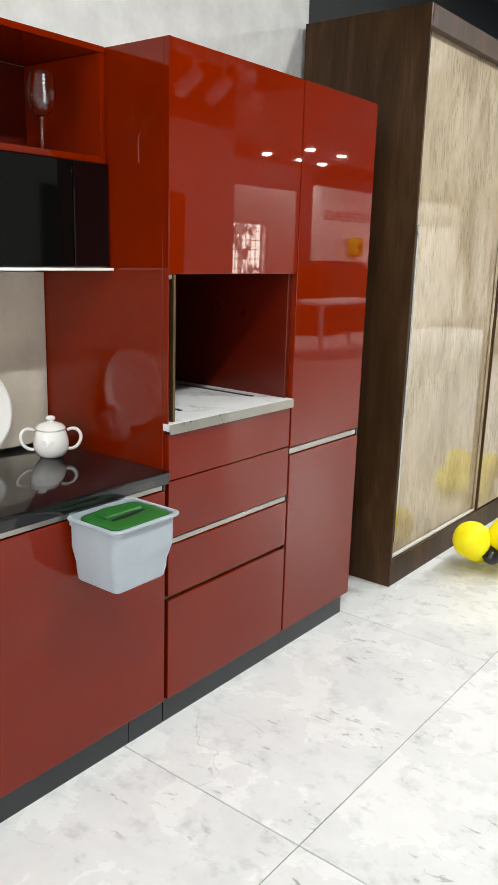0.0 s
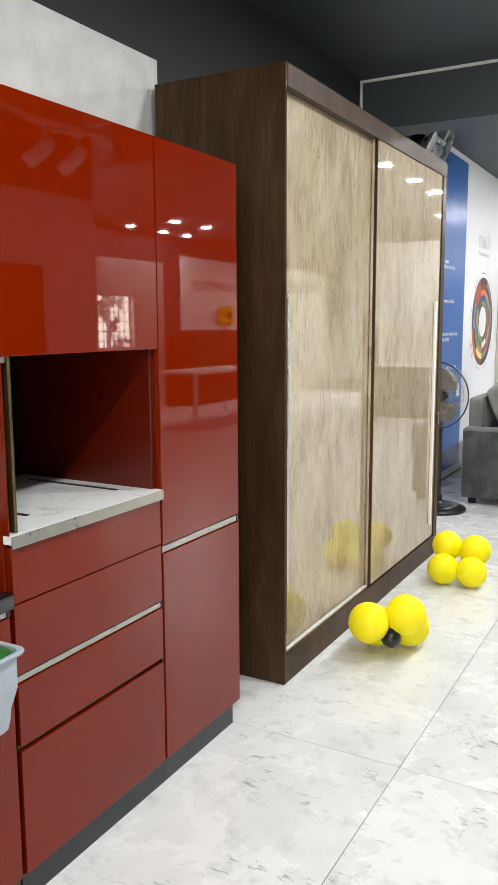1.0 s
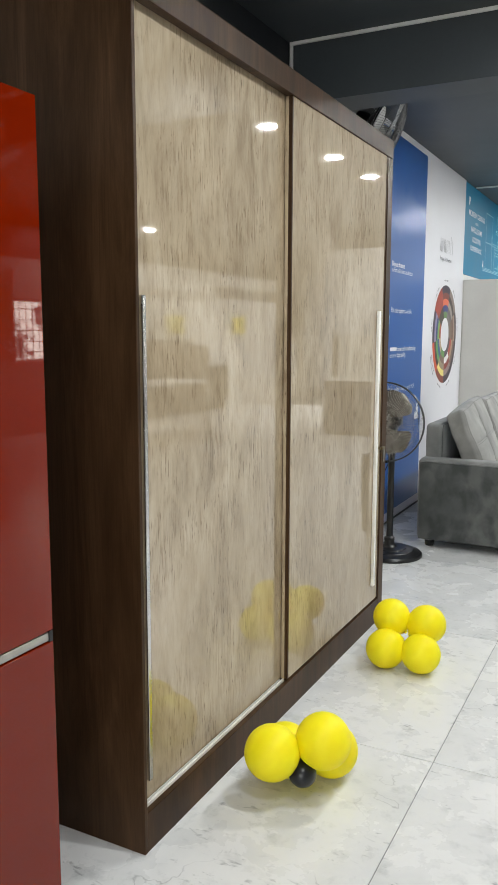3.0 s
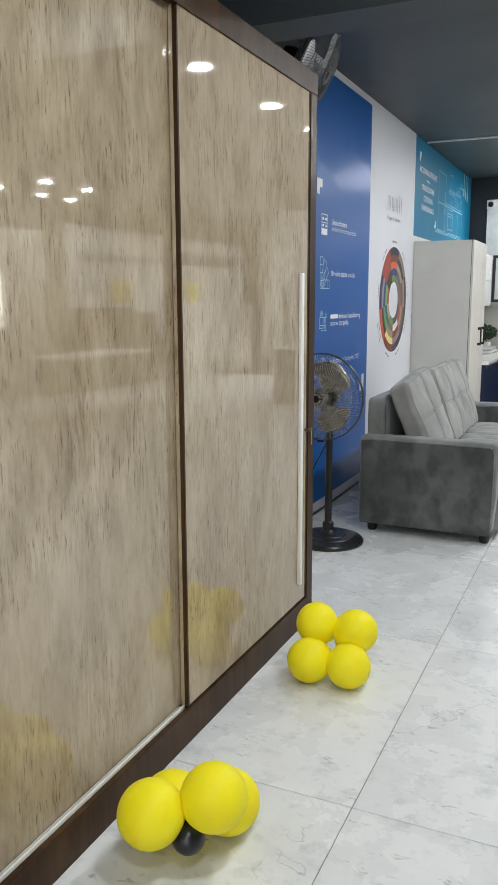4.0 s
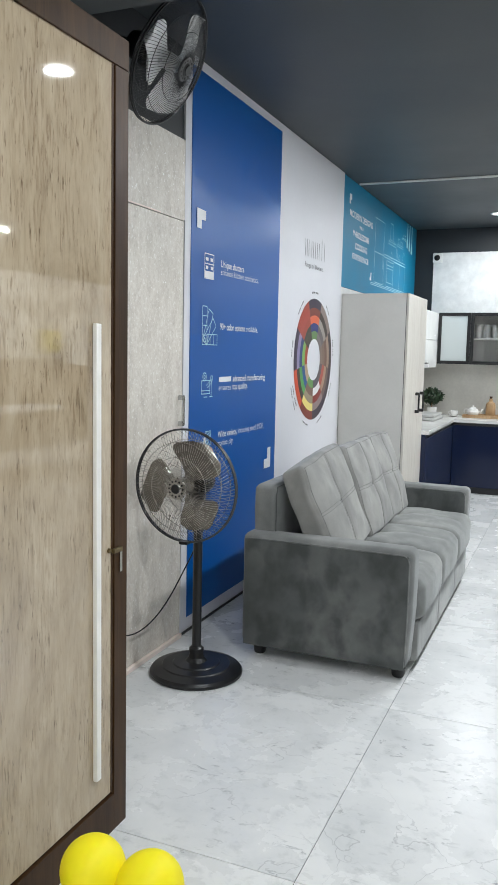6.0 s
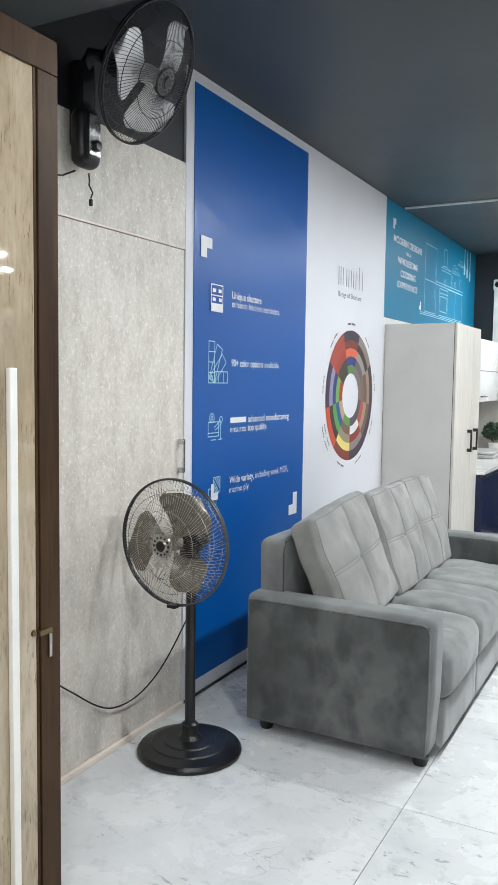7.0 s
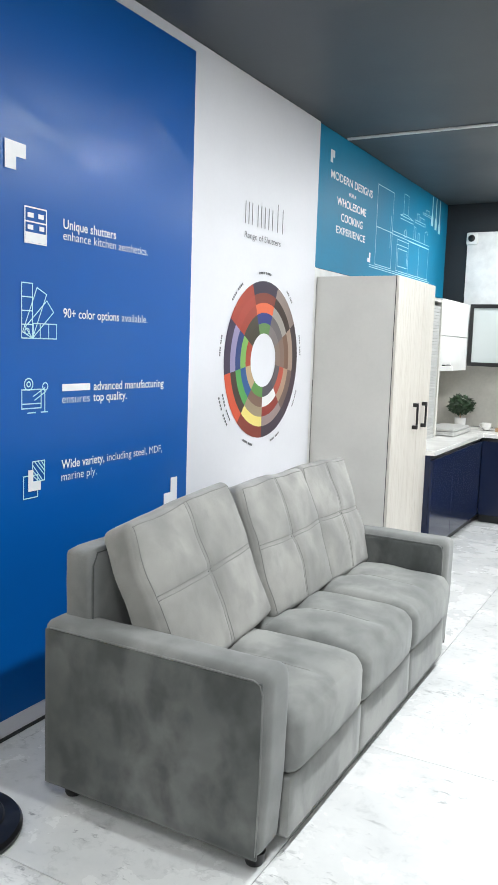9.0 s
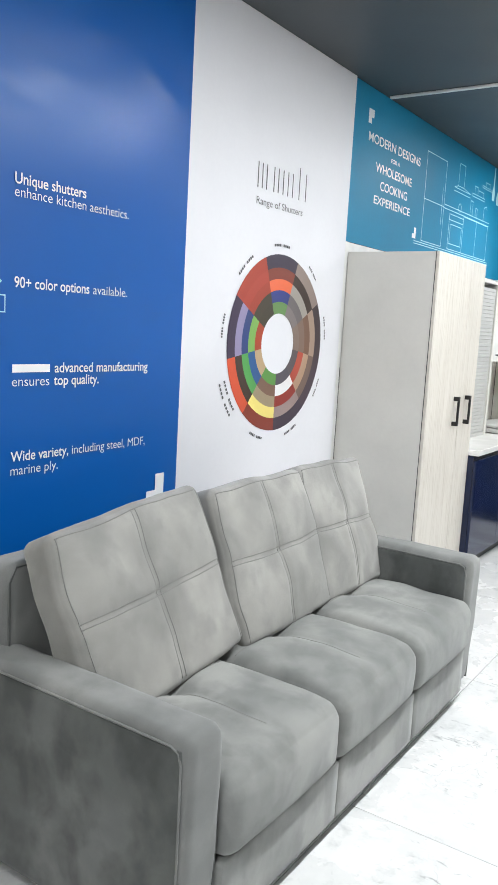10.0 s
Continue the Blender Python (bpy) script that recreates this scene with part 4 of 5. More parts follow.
def sofa():
    t = thing("sofa", (-0.75, 8.06, 0), "three-seat grey velvet sofa with loose stitched back cushions", "sofa")

    def arm_shape(u, v, w, p):
        p = p.copy()
        if w > 0.5:
            p.z += 0.006 * (1 - v * v)
        p.x -= 0.02 * u * max(0, -w) if u > 0 else 0
        p.y += 0.006 * (1 - u * u) * (1 - w * w) * (1 if v > 0 else -1) * abs(v)
        return p

    aw = 0.0725
    for y in (7.06 + aw, 9.06 - aw):
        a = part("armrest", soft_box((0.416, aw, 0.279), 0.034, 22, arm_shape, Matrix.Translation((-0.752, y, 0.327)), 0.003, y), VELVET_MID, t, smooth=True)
        for s in (-1, 1):
            ye = y + s * (aw + 0.003)

            def panel_shape(u, v, w, p):
                p = p.copy()
                p.y += 0.0115 * s * (1 - u * u) * (1 - w * w)
                return p

            # Both faces of the arm get their shade through the darker velvet.
            part("side_panel", soft_box((0.398, 0.0045, 0.264), 0.004, 26, panel_shape, Matrix.Translation((-0.755, ye - s * 0.004, 0.32)), 0.002, y + s), VELVET_SHADED, a, "outer panel with a brushed nap, painted darker for shade", smooth=True)
            yp = ye - s * 0.002
            pts = [(-1.13, yp, 0.588), (-0.75, yp, 0.59), (-0.385, yp, 0.588), (-0.364, yp, 0.578), (-0.356, yp, 0.55), (-0.356, yp, 0.3), (-0.362, yp, 0.07)]
            part("piping", tube(pts, 0.003, 6), VELVET_MID, a, smooth=True)
    part("back_frame", soft_box((0.06, 0.925, 0.39), 0.028, 24, None, Matrix.Translation((-1.085, 8.06, 0.448)), 0.003, 2), VELVET_MID, t, smooth=True)
    part("back_piping", tube([(-1.028, 7.145, 0.6), (-1.028, 7.145, 0.79), (-1.032, 7.17, 0.827), (-1.032, 8.95, 0.827), (-1.028, 8.975, 0.79), (-1.028, 8.975, 0.6)], 0.003, 6), VELVET_SHADED, t)
    part("base", box(-1.0, -0.373, 7.206, 8.914, 0.06, 0.24, 0.01), VELVET, t)
    for y0, y1 in ((7.208, 7.8), (7.8015, 8.38), (8.3815, 8.912)):
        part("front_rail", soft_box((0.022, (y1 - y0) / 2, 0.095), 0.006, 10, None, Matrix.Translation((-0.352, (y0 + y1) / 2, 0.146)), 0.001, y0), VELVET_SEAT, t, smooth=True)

    def seat_shape(u, v, w, p):
        p = p.copy()
        if w > 0:
            k = w * (1 - abs(u) ** 4) * (1 - abs(v) ** 4)
            p.z += 0.026 * k
            p.z -= k * (groove(p.y, 0.008, 0.018) + groove(p.x + 0.06, 0.007, 0.02) + 0.03 * math.exp(-((p.x + 0.06) ** 2 + p.y ** 2) / 0.0035))
            p.z -= 0.012 * max(0, u) ** 3 * min(1, w * 1.5)
        if u > 0.9:
            p.x += 0.016 * (1 - v * v) * (1 - w * w)
        return p

    for i in range(3):
        yc = 7.207 + 0.284 + 0.5695 * i
        args = ((0.357, 0.2838, 0.104), 0.045, seat_shape, Matrix.Translation((-0.668, yc, 0.346)), 0.006, i * 3.1)
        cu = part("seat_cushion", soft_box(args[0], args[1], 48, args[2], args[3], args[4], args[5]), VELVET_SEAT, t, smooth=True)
        seam([(-0.17 + 0.9 * k / 24, 0.0, 1.0) for k in range(25)], *args, cu)
        seam([(-0.17, -0.9 + 1.8 * k / 24, 1.0) for k in range(25)], *args, cu)

    def back_shape(u, v, w, p):
        p = p.copy()
        if u > 0:
            k = u * (1 - abs(v) ** 4) * (1 - abs(w) ** 4)
            p.x += 0.03 * k
            p.x -= u * (groove(p.y, 0.007, 0.016) + groove(p.z - 0.01, 0.007, 0.016)) * (1 - abs(v) ** 8) * (1 - abs(w) ** 8)
        p.y += 0.012 * v * (1 - w * w)
        p.z += 0.012 * w * (1 - v * v) * 0.6
        return p

    for i, (yc, lean, roll, xo, hw) in enumerate(((7.505, 22, 5.5, 0.0, 0.318), (8.153, 20, 1.0, 0.005, 0.296), (8.687, 20, -1.5, 0.0, 0.262))):
        m = Matrix.Translation((-0.87 + xo, yc, 0.695)) @ Matrix.Rotation(radians(roll), 4, "X") @ Matrix.Rotation(radians(-lean), 4, "Y")
        args = ((0.058, hw, 0.268), 0.027, back_shape, m, 0.009, 5 + i * 2.3)
        cu = part("back_cushion", soft_box(args[0], args[1], 60, args[2], args[3], args[4], args[5]), VELVET, t, smooth=True)
        for e in (-0.93, 0.93):
            seam([(1.0, e, -0.94 + 1.88 * k / 30) for k in range(31)], *args, cu)
        seam([(1.0, -0.94 + 1.88 * k / 30, 0.93) for k in range(31)], *args, cu)
        for o in (-0.008, 0.008):
            seam([(1.0, o / hw, -0.92 + 1.84 * k / 30) for k in range(31)], *args, cu)
            seam([(1.0, -0.93 + 1.86 * k / 30, (0.01 + o) / 0.268) for k in range(31)], *args, cu)
    for x, y in ((-1.09, 7.13), (-0.4, 7.13), (-1.09, 8.99), (-0.4, 8.99)):
        part("foot", lathe([(0, 0), (0.026, 0), (0.03, 0.01), (0.033, 0.04), (0, 0.04)], (x, y, 0), 20), BLACK, t, "short black foot")


sofa()

# ---- fans ----
WIRE = mottled("chromed_wire", (0.5, 0.47, 0.43), 0.1, 30, 200, 0.28, 0.0, 0.9)
WIRE_DARK = mottled("dark_wire", (0.09, 0.09, 0.092), 0.1, 30, 200, 0.35, 0.0, 0.6)
BLADE = mottled("grey_fan_blade", (0.25, 0.225, 0.19), 0.08, 8, 80, 0.25, 0.03, 0.3)
BLADE_PALE = mottled("silver_fan_blade", (0.72, 0.72, 0.72), 0.06, 8, 80, 0.3, 0.03, 0.3)


def fan_head(t, c, facing, r, wire, rim, blade, spin):
    """Guards, blades and motor of a fan at c that blows along facing."""
    z = Vector(facing).normalized()
    m = Matrix.Translation(c) @ z.to_track_quat("Z", "Y").to_matrix().to_4x4()

    def guard(name, depth, count, hub):
        bm = bmesh.new()
        for k in range(count):
            a = 2 * math.pi * k / count
            pts = []
            for i in range(7):
                s = i / 6
                rr = hub + (r - hub) * s
                a2 = a + 0.35 * s
                pts.append(m @ Vector((rr * math.cos(a2), rr * math.sin(a2), depth * math.cos(s * math.pi / 2) ** 0.7)))
            tube(pts, 0.0011, 3, bm=bm)
        for s in (0.45, 0.75):
            rr = hub + (r - hub) * s
            d = depth * math.cos(s * math.pi / 2) ** 0.7 * 0.98
            tube([m @ Vector((rr * math.cos(2 * math.pi * k / 40), rr * math.sin(2 * math.pi * k / 40), d)) for k in range(40)], 0.0016, 4, True, bm)
        return tagged(part(name, bm, wire, t, "radial wire guard", smooth=True), kind="stuff")

    guard("front_guard", 0.075, 104, 0.04)
    guard("rear_guard", -0.085, 60, 0.06)
    for zz, rr in ((0.004, 0.0042), (-0.008, 0.0042)):
        part("guard_rim", tube([m @ Vector((r * math.cos(2 * math.pi * k / 64), r * math.sin(2 * math.pi * k / 64), zz)) for k in range(64)], rr, 8, True), rim, t, smooth=True)
    badge = part("guard_badge", lathe([(0, 0.084), (0.022, 0.084), (0.026, 0.08), (0.044, 0.078), (0.047, 0.074), (0.047, 0.07), (0, 0.07)], m=m, n=32), wire, t, "round metal guard badge")
    part("badge_centre", lathe([(0, 0.088), (0.018, 0.088), (0.021, 0.085), (0, 0.085)], m=m, n=28), BLACK, badge)
    for k in range(12):
        a = 2 * math.pi * k / 12
        part("badge_slot", lathe([(0, 0.0812), (0.0045, 0.0812), (0.0045, 0.079), (0, 0.079)], m=m @ Matrix.Translation((0.034 * math.cos(a), 0.034 * math.sin(a), 0)), n=8), BLACK, badge)
    part("spinner", lathe([(0, 0.05), (0.018, 0.047), (0.03, 0.035), (0.034, 0.0), (0.034, -0.02), (0, -0.02)], m=m, n=28), blade, t)
    for k in range(3):
        bm = bmesh.new()
        a0 = spin + 2 * math.pi * k / 3
        rows = []
        nr, na = 12, 12
        for i in range(nr + 1):
            s = i / nr
            rr = 0.028 + (r * 0.86 - 0.028) * s
            wid = 0.55 + 0.95 * math.sin(min(1, s * 1.25) * math.pi / 2)
            wid *= math.sqrt(max(0.0, 1 - max(0, (s - 0.72) / 0.285) ** 2.2))
            wid = max(wid, 0.06)
            rows.append([bm.verts.new(m @ Vector((rr * math.cos(a0 + 0.25 * s + wid * (j / na - 0.5)), rr * math.sin(a0 + 0.25 * s + wid * (j / na - 0.5)), 0.008 + 0.05 * (j / na - 0.5) * (0.4 + 0.6 * s)))) for j in range(na + 1)])
        for i in range(nr):
            for j in range(na):
                bm.faces.new((rows[i][j], rows[i + 1][j], rows[i + 1][j + 1], rows[i][j + 1]))
        r2 = bmesh.ops.extrude_face_region(bm, geom=bm.faces[:])
        bmesh.ops.translate(bm, verts=[v for v in r2["geom"] if isinstance(v, bmesh.types.BMVert)], vec=z * 0.002)
        part("blade", bm, blade, t, "broad rounded fan blade", smooth=40)
    part("motor_housing", lathe([(0, -0.2), (0.03, -0.2), (0.052, -0.185), (0.06, -0.15), (0.062, -0.1), (0.055, -0.075), (0.03, -0.07), (0, -0.07)], m=m, n=32), BLACK, t, "black motor housing")
    return m


def pedestal_fan():
    fx, fy = -1.262, 6.765
    t = thing("pedestal_fan", (fx, fy, 0), "black pedestal fan with a round wire guard and grey blades", "fan")
    part("base", lathe([(0, 0), (0.208, 0), (0.214, 0.006), (0.214, 0.016), (0.205, 0.028), (0.16, 0.04), (0.155, 0.045), (0.11, 0.05), (0.105, 0.055), (0.05, 0.06), (0.036, 0.075), (0.03, 0.1), (0, 0.1)], (fx, fy, 0), 64), BLACK, t)
    part("pole", lathe([(0.021, 0.1), (0.021, 0.66), (0.026, 0.665), (0.026, 0.75), (0.018, 0.76), (0.018, 0.82), (0, 0.82)], (fx, fy, 0), 24), BLACK, t)
    part("collar", lathe([(0.021, 0.1), (0.034, 0.1), (0.034, 0.118), (0.022, 0.128)], (fx, fy, 0), 24), BLACK, t)
    part("tilt_joint", box(fx - 0.028, fx + 0.028, fy - 0.05, fy + 0.03, 0.79, 0.885, 0.01), BLACK, t)
    c = (-1.275, 6.655, 0.888)
    fan_head(t, c, (-0.05, -1, -0.02), 0.25, WIRE, WIRE_DARK, BLADE, 0.9)
    part("rim_clip", box(-1.29, -1.25, 6.63, 6.67, 0.63, 0.644, 0.003), BLACK, t)
    pts = [(fx, fy + 0.01, 0.75), (-1.3, 6.86, 0.62), (-1.4, 6.88, 0.42), (-1.46, 6.83, 0.28), (-1.5, 6.74, 0.2), (-1.52, 6.62, 0.185), (-1.525, 6.5, 0.23), (-1.53, 6.32, 0.36), (-1.53, 6.15, 0.47), (-1.53, 5.8, 0.52)]
    smooth = []
    for i in range(len(pts) - 1):
        a, b, c2, d2 = (Vector(pts[max(0, min(len(pts) - 1, i + k))]) for k in (-1, 0, 1, 2))
        for k in range(5):
            s = k / 5
            smooth.append(0.5 * ((2 * b) + (c2 - a) * s + (2 * a - 5 * b + 4 * c2 - d2) * s * s + (3 * b - a - 3 * c2 + d2) * s ** 3))
    part("power_cord", tube(smooth, 0.0035, 6), BLACK, t, "thin black power cord", smooth=True)


pedestal_fan()


def wall_fan():
    bx, by = WALL + 0.014, 6.405
    t = thing("wall_fan", (bx, by, 2.4), "black wall-mounted fan with silver blades, tilted down", "fan")
    part("bracket", box(bx, bx + 0.06, by - 0.045, by + 0.045, 2.36, 2.66, 0.015), BLACK, t)
    cb = part("control_box", box(bx + 0.005, bx + 0.085, by - 0.058, by + 0.058, 2.285, 2.5, 0.04, 6), BLACK, t)
    plate = part("control_plate", box(bx + 0.084, bx + 0.089, by - 0.03, by + 0.03, 2.325, 2.47, 0.002), STEEL, cb, "silver control plate")
    m = Matrix.Translation((bx + 0.088, by + 0.003, 2.36)) @ Matrix.Rotation(radians(90), 4, "Y")
    part("knob", lathe([(0, 0.018), (0.016, 0.018), (0.02, 0.012), (0.021, 0), (0, 0)], m=m, n=24), BLACK, cb)
    part("pull_cord", tube([(bx + 0.05, by + 0.01, 2.272), (bx + 0.05, by + 0.014, 2.245), (bx + 0.05, by + 0.012, 2.23), (bx + 0.052, by + 0.03, 2.205), (bx + 0.05, by + 0.022, 2.185)], 0.003, 6), BLACK, t)
    part("cord_end", lathe([(0, -0.018), (0.007, -0.014), (0.007, 0.008), (0, 0.012)], (bx + 0.05, by + 0.022, 2.172), 14), BLACK, t)
    part("power_cord", tube([(bx + 0.02, by - 0.03, 2.275), (bx + 0.012, by - 0.09, 2.245), (bx + 0.008, by - 0.2, 2.23), (bx + 0.008, by - 0.5, 2.235), (bx + 0.008, by - 0.72, 2.24)], 0.0035, 6), BLACK, t)
    face = Vector((0.88, 0.06, -0.46)).normalized()
    c = Vector((-1.275, 6.48, 2.605))
    fan_head(t, c, face, 0.245, WIRE_DARK, BLACK, BLADE_PALE, 0.9)
    part("neck", tube([(bx + 0.03, by, 2.62), (bx + 0.06, by + 0.01, 2.69), c - face * 0.17], 0.024, 14), BLACK, t, smooth=True)


wall_fan()

# ---- balloons ----
YELLOW = base_mat("yellow_latex", (0.93, 0.8, 0.014), 0.5, 0, 0, 0.25)
YELLOW.node_tree.nodes["Principled BSDF"].inputs["Subsurface Weight"].default_value = 0.35
YELLOW.node_tree.nodes["Principled BSDF"].inputs["Subsurface Radius"].default_value = (0.06, 0.05, 0.01)
_v = coords(YELLOW)
to_input(YELLOW, ramp(YELLOW, noise_tex(YELLOW, _v, 9, 3), [(0.3, (0.9, 0.76, 0.01)), (0.7, (0.96, 0.84, 0.02))]), "Base Color")
DARK_LATEX = mottled("black_latex", (0.006, 0.007, 0.009), 0.2, 10, 60, 0.3, 0.0)


def balloon(t, c, r, towards, mat):
    """A latex balloon whose neck points at the knot of its bunch."""
    c = Vector(c)
    z = (Vector(towards) - c).normalized()
    m = Matrix.Translation(c) @ z.to_track_quat("Z", "Y").to_matrix().to_4x4()
    prof = []
    for i in range(25):
        a = math.pi * i / 24
        k = 1 + 0.05 * max(0, -math.cos(a)) ** 2
        prof.append((r * math.sin(a) if 0 < i < 24 else 0, -r * math.cos(a) * k))
    b = part("balloon", lathe(prof, m=m, n=36), mat, t, smooth=True)
    part("neck", lathe([(0.012, r * 1.02), (0.005, r * 1.09), (0.009, r * 1.12), (0, r * 1.13)], m=m, n=14), mat, b, smooth=True)


def bunches():
    t = thing("balloon_bunch", (-0.67, 5.13, 0), "bunch of four yellow balloons lying on the white floor", "balloons", "balloon bunches")
    k = (-0.67, 5.14, 0.125)
    for c, r in (((-0.743, 5.045, 0.085), 0.085), ((-0.592, 5.06, 0.084), 0.084), ((-0.752, 5.155, 0.19), 0.082), ((-0.598, 5.17, 0.178), 0.084)):
        balloon(t, c, r, k, YELLOW)
    t = thing("balloon_bunch", (-0.69, 4.05, 0), "bunch of yellow balloons with one small black balloon on the floor", "balloons", "balloon bunches")
    k = (-0.69, 4.02, 0.13)
    for c, r, mt in (((-0.748, 3.91, 0.165), 0.086, YELLOW), ((-0.615, 4.0, 0.193), 0.087, YELLOW), ((-0.768, 4.05, 0.1), 0.088, YELLOW), ((-0.637, 4.125, 0.096), 0.088, YELLOW), ((-0.66, 3.945, 0.102), 0.043, DARK_LATEX)):
        balloon(t, c, r, k, mt)


bunches()

# ---- things on and at the red kitchen ----
BIN_GREY = mottled("pale_grey_plastic", (0.37, 0.42, 0.47), 0.05, 12, 120, 0.4, 0.04)
BIN_GREEN = mottled("green_plastic", (0.016, 0.13, 0.022), 0.1, 12, 120, 0.35, 0.04)


def waste_bin():
    t = thing("hanging_bin", (-0.87, 1.89, 0.6), "pale grey plastic caddy with a green lid hung on the cabinet", "waste bin")
    x0, x1, y0, y1, z0, z1 = -0.964, -0.772, 1.753, 1.988, 0.592, 0.766

    def ring(ins, z, rr):
        pts = []
        a0, a1, b0, b1 = x0 + ins * 0.25, x1 - ins, y0 + ins, y1 - ins
        for cx, cy, st in ((a1 - rr, b1 - rr, 0), (a0 + rr, b1 - rr, 90), (a0 + rr, b0 + rr, 180), (a1 - rr, b0 + rr, 270)):
            for k in range(6):
                an = radians(st + 18 * k)
                pts.append((cx + rr * math.cos(an), cy + rr * math.sin(an), z))
        return pts

    def loft(levels, mat, name, label, cap0=True, cap1=False):
        bm = bmesh.new()
        rows = [[bm.verts.new(p) for p in ring(*lv)] for lv in levels]
        for a, b in zip(rows, rows[1:]):
            for k in range(len(a)):
                bm.faces.new((a[k], a[(k + 1) % len(a)], b[(k + 1) % len(b)], b[k]))
        if cap0:
            bm.faces.new(rows[0])
        if cap1:
            bm.faces.new(rows[-1])
        return part(name, bm, mat, t, label)

    loft([(0.036, z0, 0.014), (0.031, z0 + 0.005, 0.016), (0.0265, z0 + 0.03, 0.017), (0.025, z0 + 0.05, 0.018), (0.0185, z0 + 0.075, 0.02), (0.0135, z0 + 0.095, 0.021), (0.0125, z1 - 0.012, 0.022), (0.002, z1 - 0.0065, 0.026), (0.0, z1 - 0.003, 0.027), (0.001, z1, 0.026), (0.005, z1 + 0.0018, 0.025), (0.0125, z1, 0.022), (0.0145, z1 - 0.008, 0.021), (0.03, z0 + 0.01, 0.02)], BIN_GREY, "tub", "", True, True)
    # green lid with a scalloped outline, a raised grip and a finger slot
    bm = bmesh.new()
    rows = []
    for k, (ins, z) in enumerate(((0.0, z1 - 0.012), (0.0, z1 - 0.002), (0.003, z1 + 0.0005), (0.02, z1 + 0.001), (0.045, z1 - 0.001))):
        row = []
        for i in range(96):
            a = 2 * math.pi * i / 96
            c, s = math.cos(a), math.sin(a)
            e = (abs(c) ** 7 + abs(s) ** 7) ** (-1 / 7)
            wob = 0.0035 * math.cos(4 * a) * (1 if k < 3 else 0.5) + 0.0015 * math.cos(8 * a)
            row.append(bm.verts.new(((x0 + x1) / 2 + 0.004 + c * e * (0.076 - ins + wob), (y0 + y1) / 2 + s * e * (0.099 - ins + wob), z)))
        rows.append(row)
    for a, b in zip(rows, rows[1:]):
        for k in range(96):
            bm.faces.new((a[k], a[(k + 1) % 96], b[(k + 1) % 96], b[k]))
    bm.faces.new(rows[0]), bm.faces.new(rows[-1])
    lid = part("lid", bm, BIN_GREEN, t, "green lid with a recessed grip", smooth=40)
    part("grip", soft_box((0.02, 0.062, 0.006), 0.0058, 12, None, Matrix.Translation((-0.888, 1.874, z1 + 0.0015))), BIN_GREEN, lid, smooth=True)
    part("finger_slot", soft_box((0.0075, 0.06, 0.0012), 0.0011, 8, lambda u, v, w, p: Vector((p.x * (1 - 0.75 * abs(v) ** 2), p.y, p.z)), Matrix.Translation((-0.856, 1.874, z1 + 0.0005)) @ Matrix.Rotation(radians(4), 4, "Z")), BLACK, lid, smooth=True)
    for y in (1.788, 1.953):
        part("hook", box(-0.968, -0.962, y - 0.012, y + 0.012, z1 - 0.03, z1 + 0.004, 0.002), BIN_GREY, t)


waste_bin()


def sugar_pot():
    x, y, z = -1.325, 2.005, 0.81
    t = thing("sugar_pot", (x, y, z), "white porcelain sugar pot with a lid and two handles", "sugar pot")
    part("bowl", lathe([(0, 0.0), (0.03, 0.0), (0.034, 0.002), (0.044, 0.01), (0.05, 0.024), (0.052, 0.04), (0.05, 0.056), (0.046, 0.07), (0.0425, 0.08), (0.04, 0.082), (0, 0.08)], (x, y, z), 48), CERAMIC, t, smooth=50)
    lid = part("lid", lathe([(0.0425, 0.083), (0.044, 0.086), (0.042, 0.09), (0.034, 0.098), (0.02, 0.103), (0.01, 0.105), (0.0085, 0.108), (0.0135, 0.112), (0.0145, 0.117), (0.011, 0.122), (0, 0.124)], (x, y, z), 44), CERAMIC, t, smooth=50)
    for s in (-1, 1):
        d = Vector((0.62, 0.78, 0)) * s
        pts = []
        for k in range(19):
            a = radians(125 - 250 * k / 18)
            pts.append(Vector((x, y, z)) + d * (0.06 + 0.027 * math.cos(a) + 0.004 * math.sin(a)) + Vector((0, 0, 0.053 + 0.031 * math.sin(a))))
        part("handle", tube(pts, 0.005, 12), CERAMIC, t, smooth=True)
    m = Matrix.Translation((x, y, z))
    for k in range(5):
        a = radians(-52 + 9 * (k - 2))
        part("relief_petal", lathe([(0, 0.002), (0.004, 0.0012), (0.0055, -0.001), (0, -0.002)], m=m @ Matrix.Rotation(a, 4, "Z") @ Matrix.Translation((0.0515, 0, 0.045 + 0.008 * math.sin(k * 2.1))) @ Matrix.Rotation(radians(90), 4, "Y"), n=10), CERAMIC, t)


sugar_pot()


def plate():
    t = thing("display_plate", (-1.45, 1.82, 0.81), "large white china plate standing against the splashback", "plate")
    m = Matrix.Translation((-1.452, 1.815, 0.952)) @ Matrix.Rotation(radians(80), 4, "Y")
    part("dish", lathe([(0, 0.004), (0.075, 0.004), (0.088, 0.012), (0.128, 0.02), (0.135, 0.018), (0.128, 0.012), (0.09, 0.004), (0.078, -0.004), (0, -0.004)], m=m, n=64), CERAMIC, t)
    part("stand", tube([(-1.4, 1.79, 0.8145), (-1.405, 1.815, 0.823), (-1.4, 1.84, 0.8145)], 0.004, 8), BLACK, t, "small plate stand")


plate()
GLASS = base_mat("clear_glass", (1, 1, 1), 0.0)
GLASS.node_tree.nodes["Principled BSDF"].inputs["Transmission Weight"].default_value = 1.0
GLASS.node_tree.nodes["Principled BSDF"].inputs["IOR"].default_value = 1.45


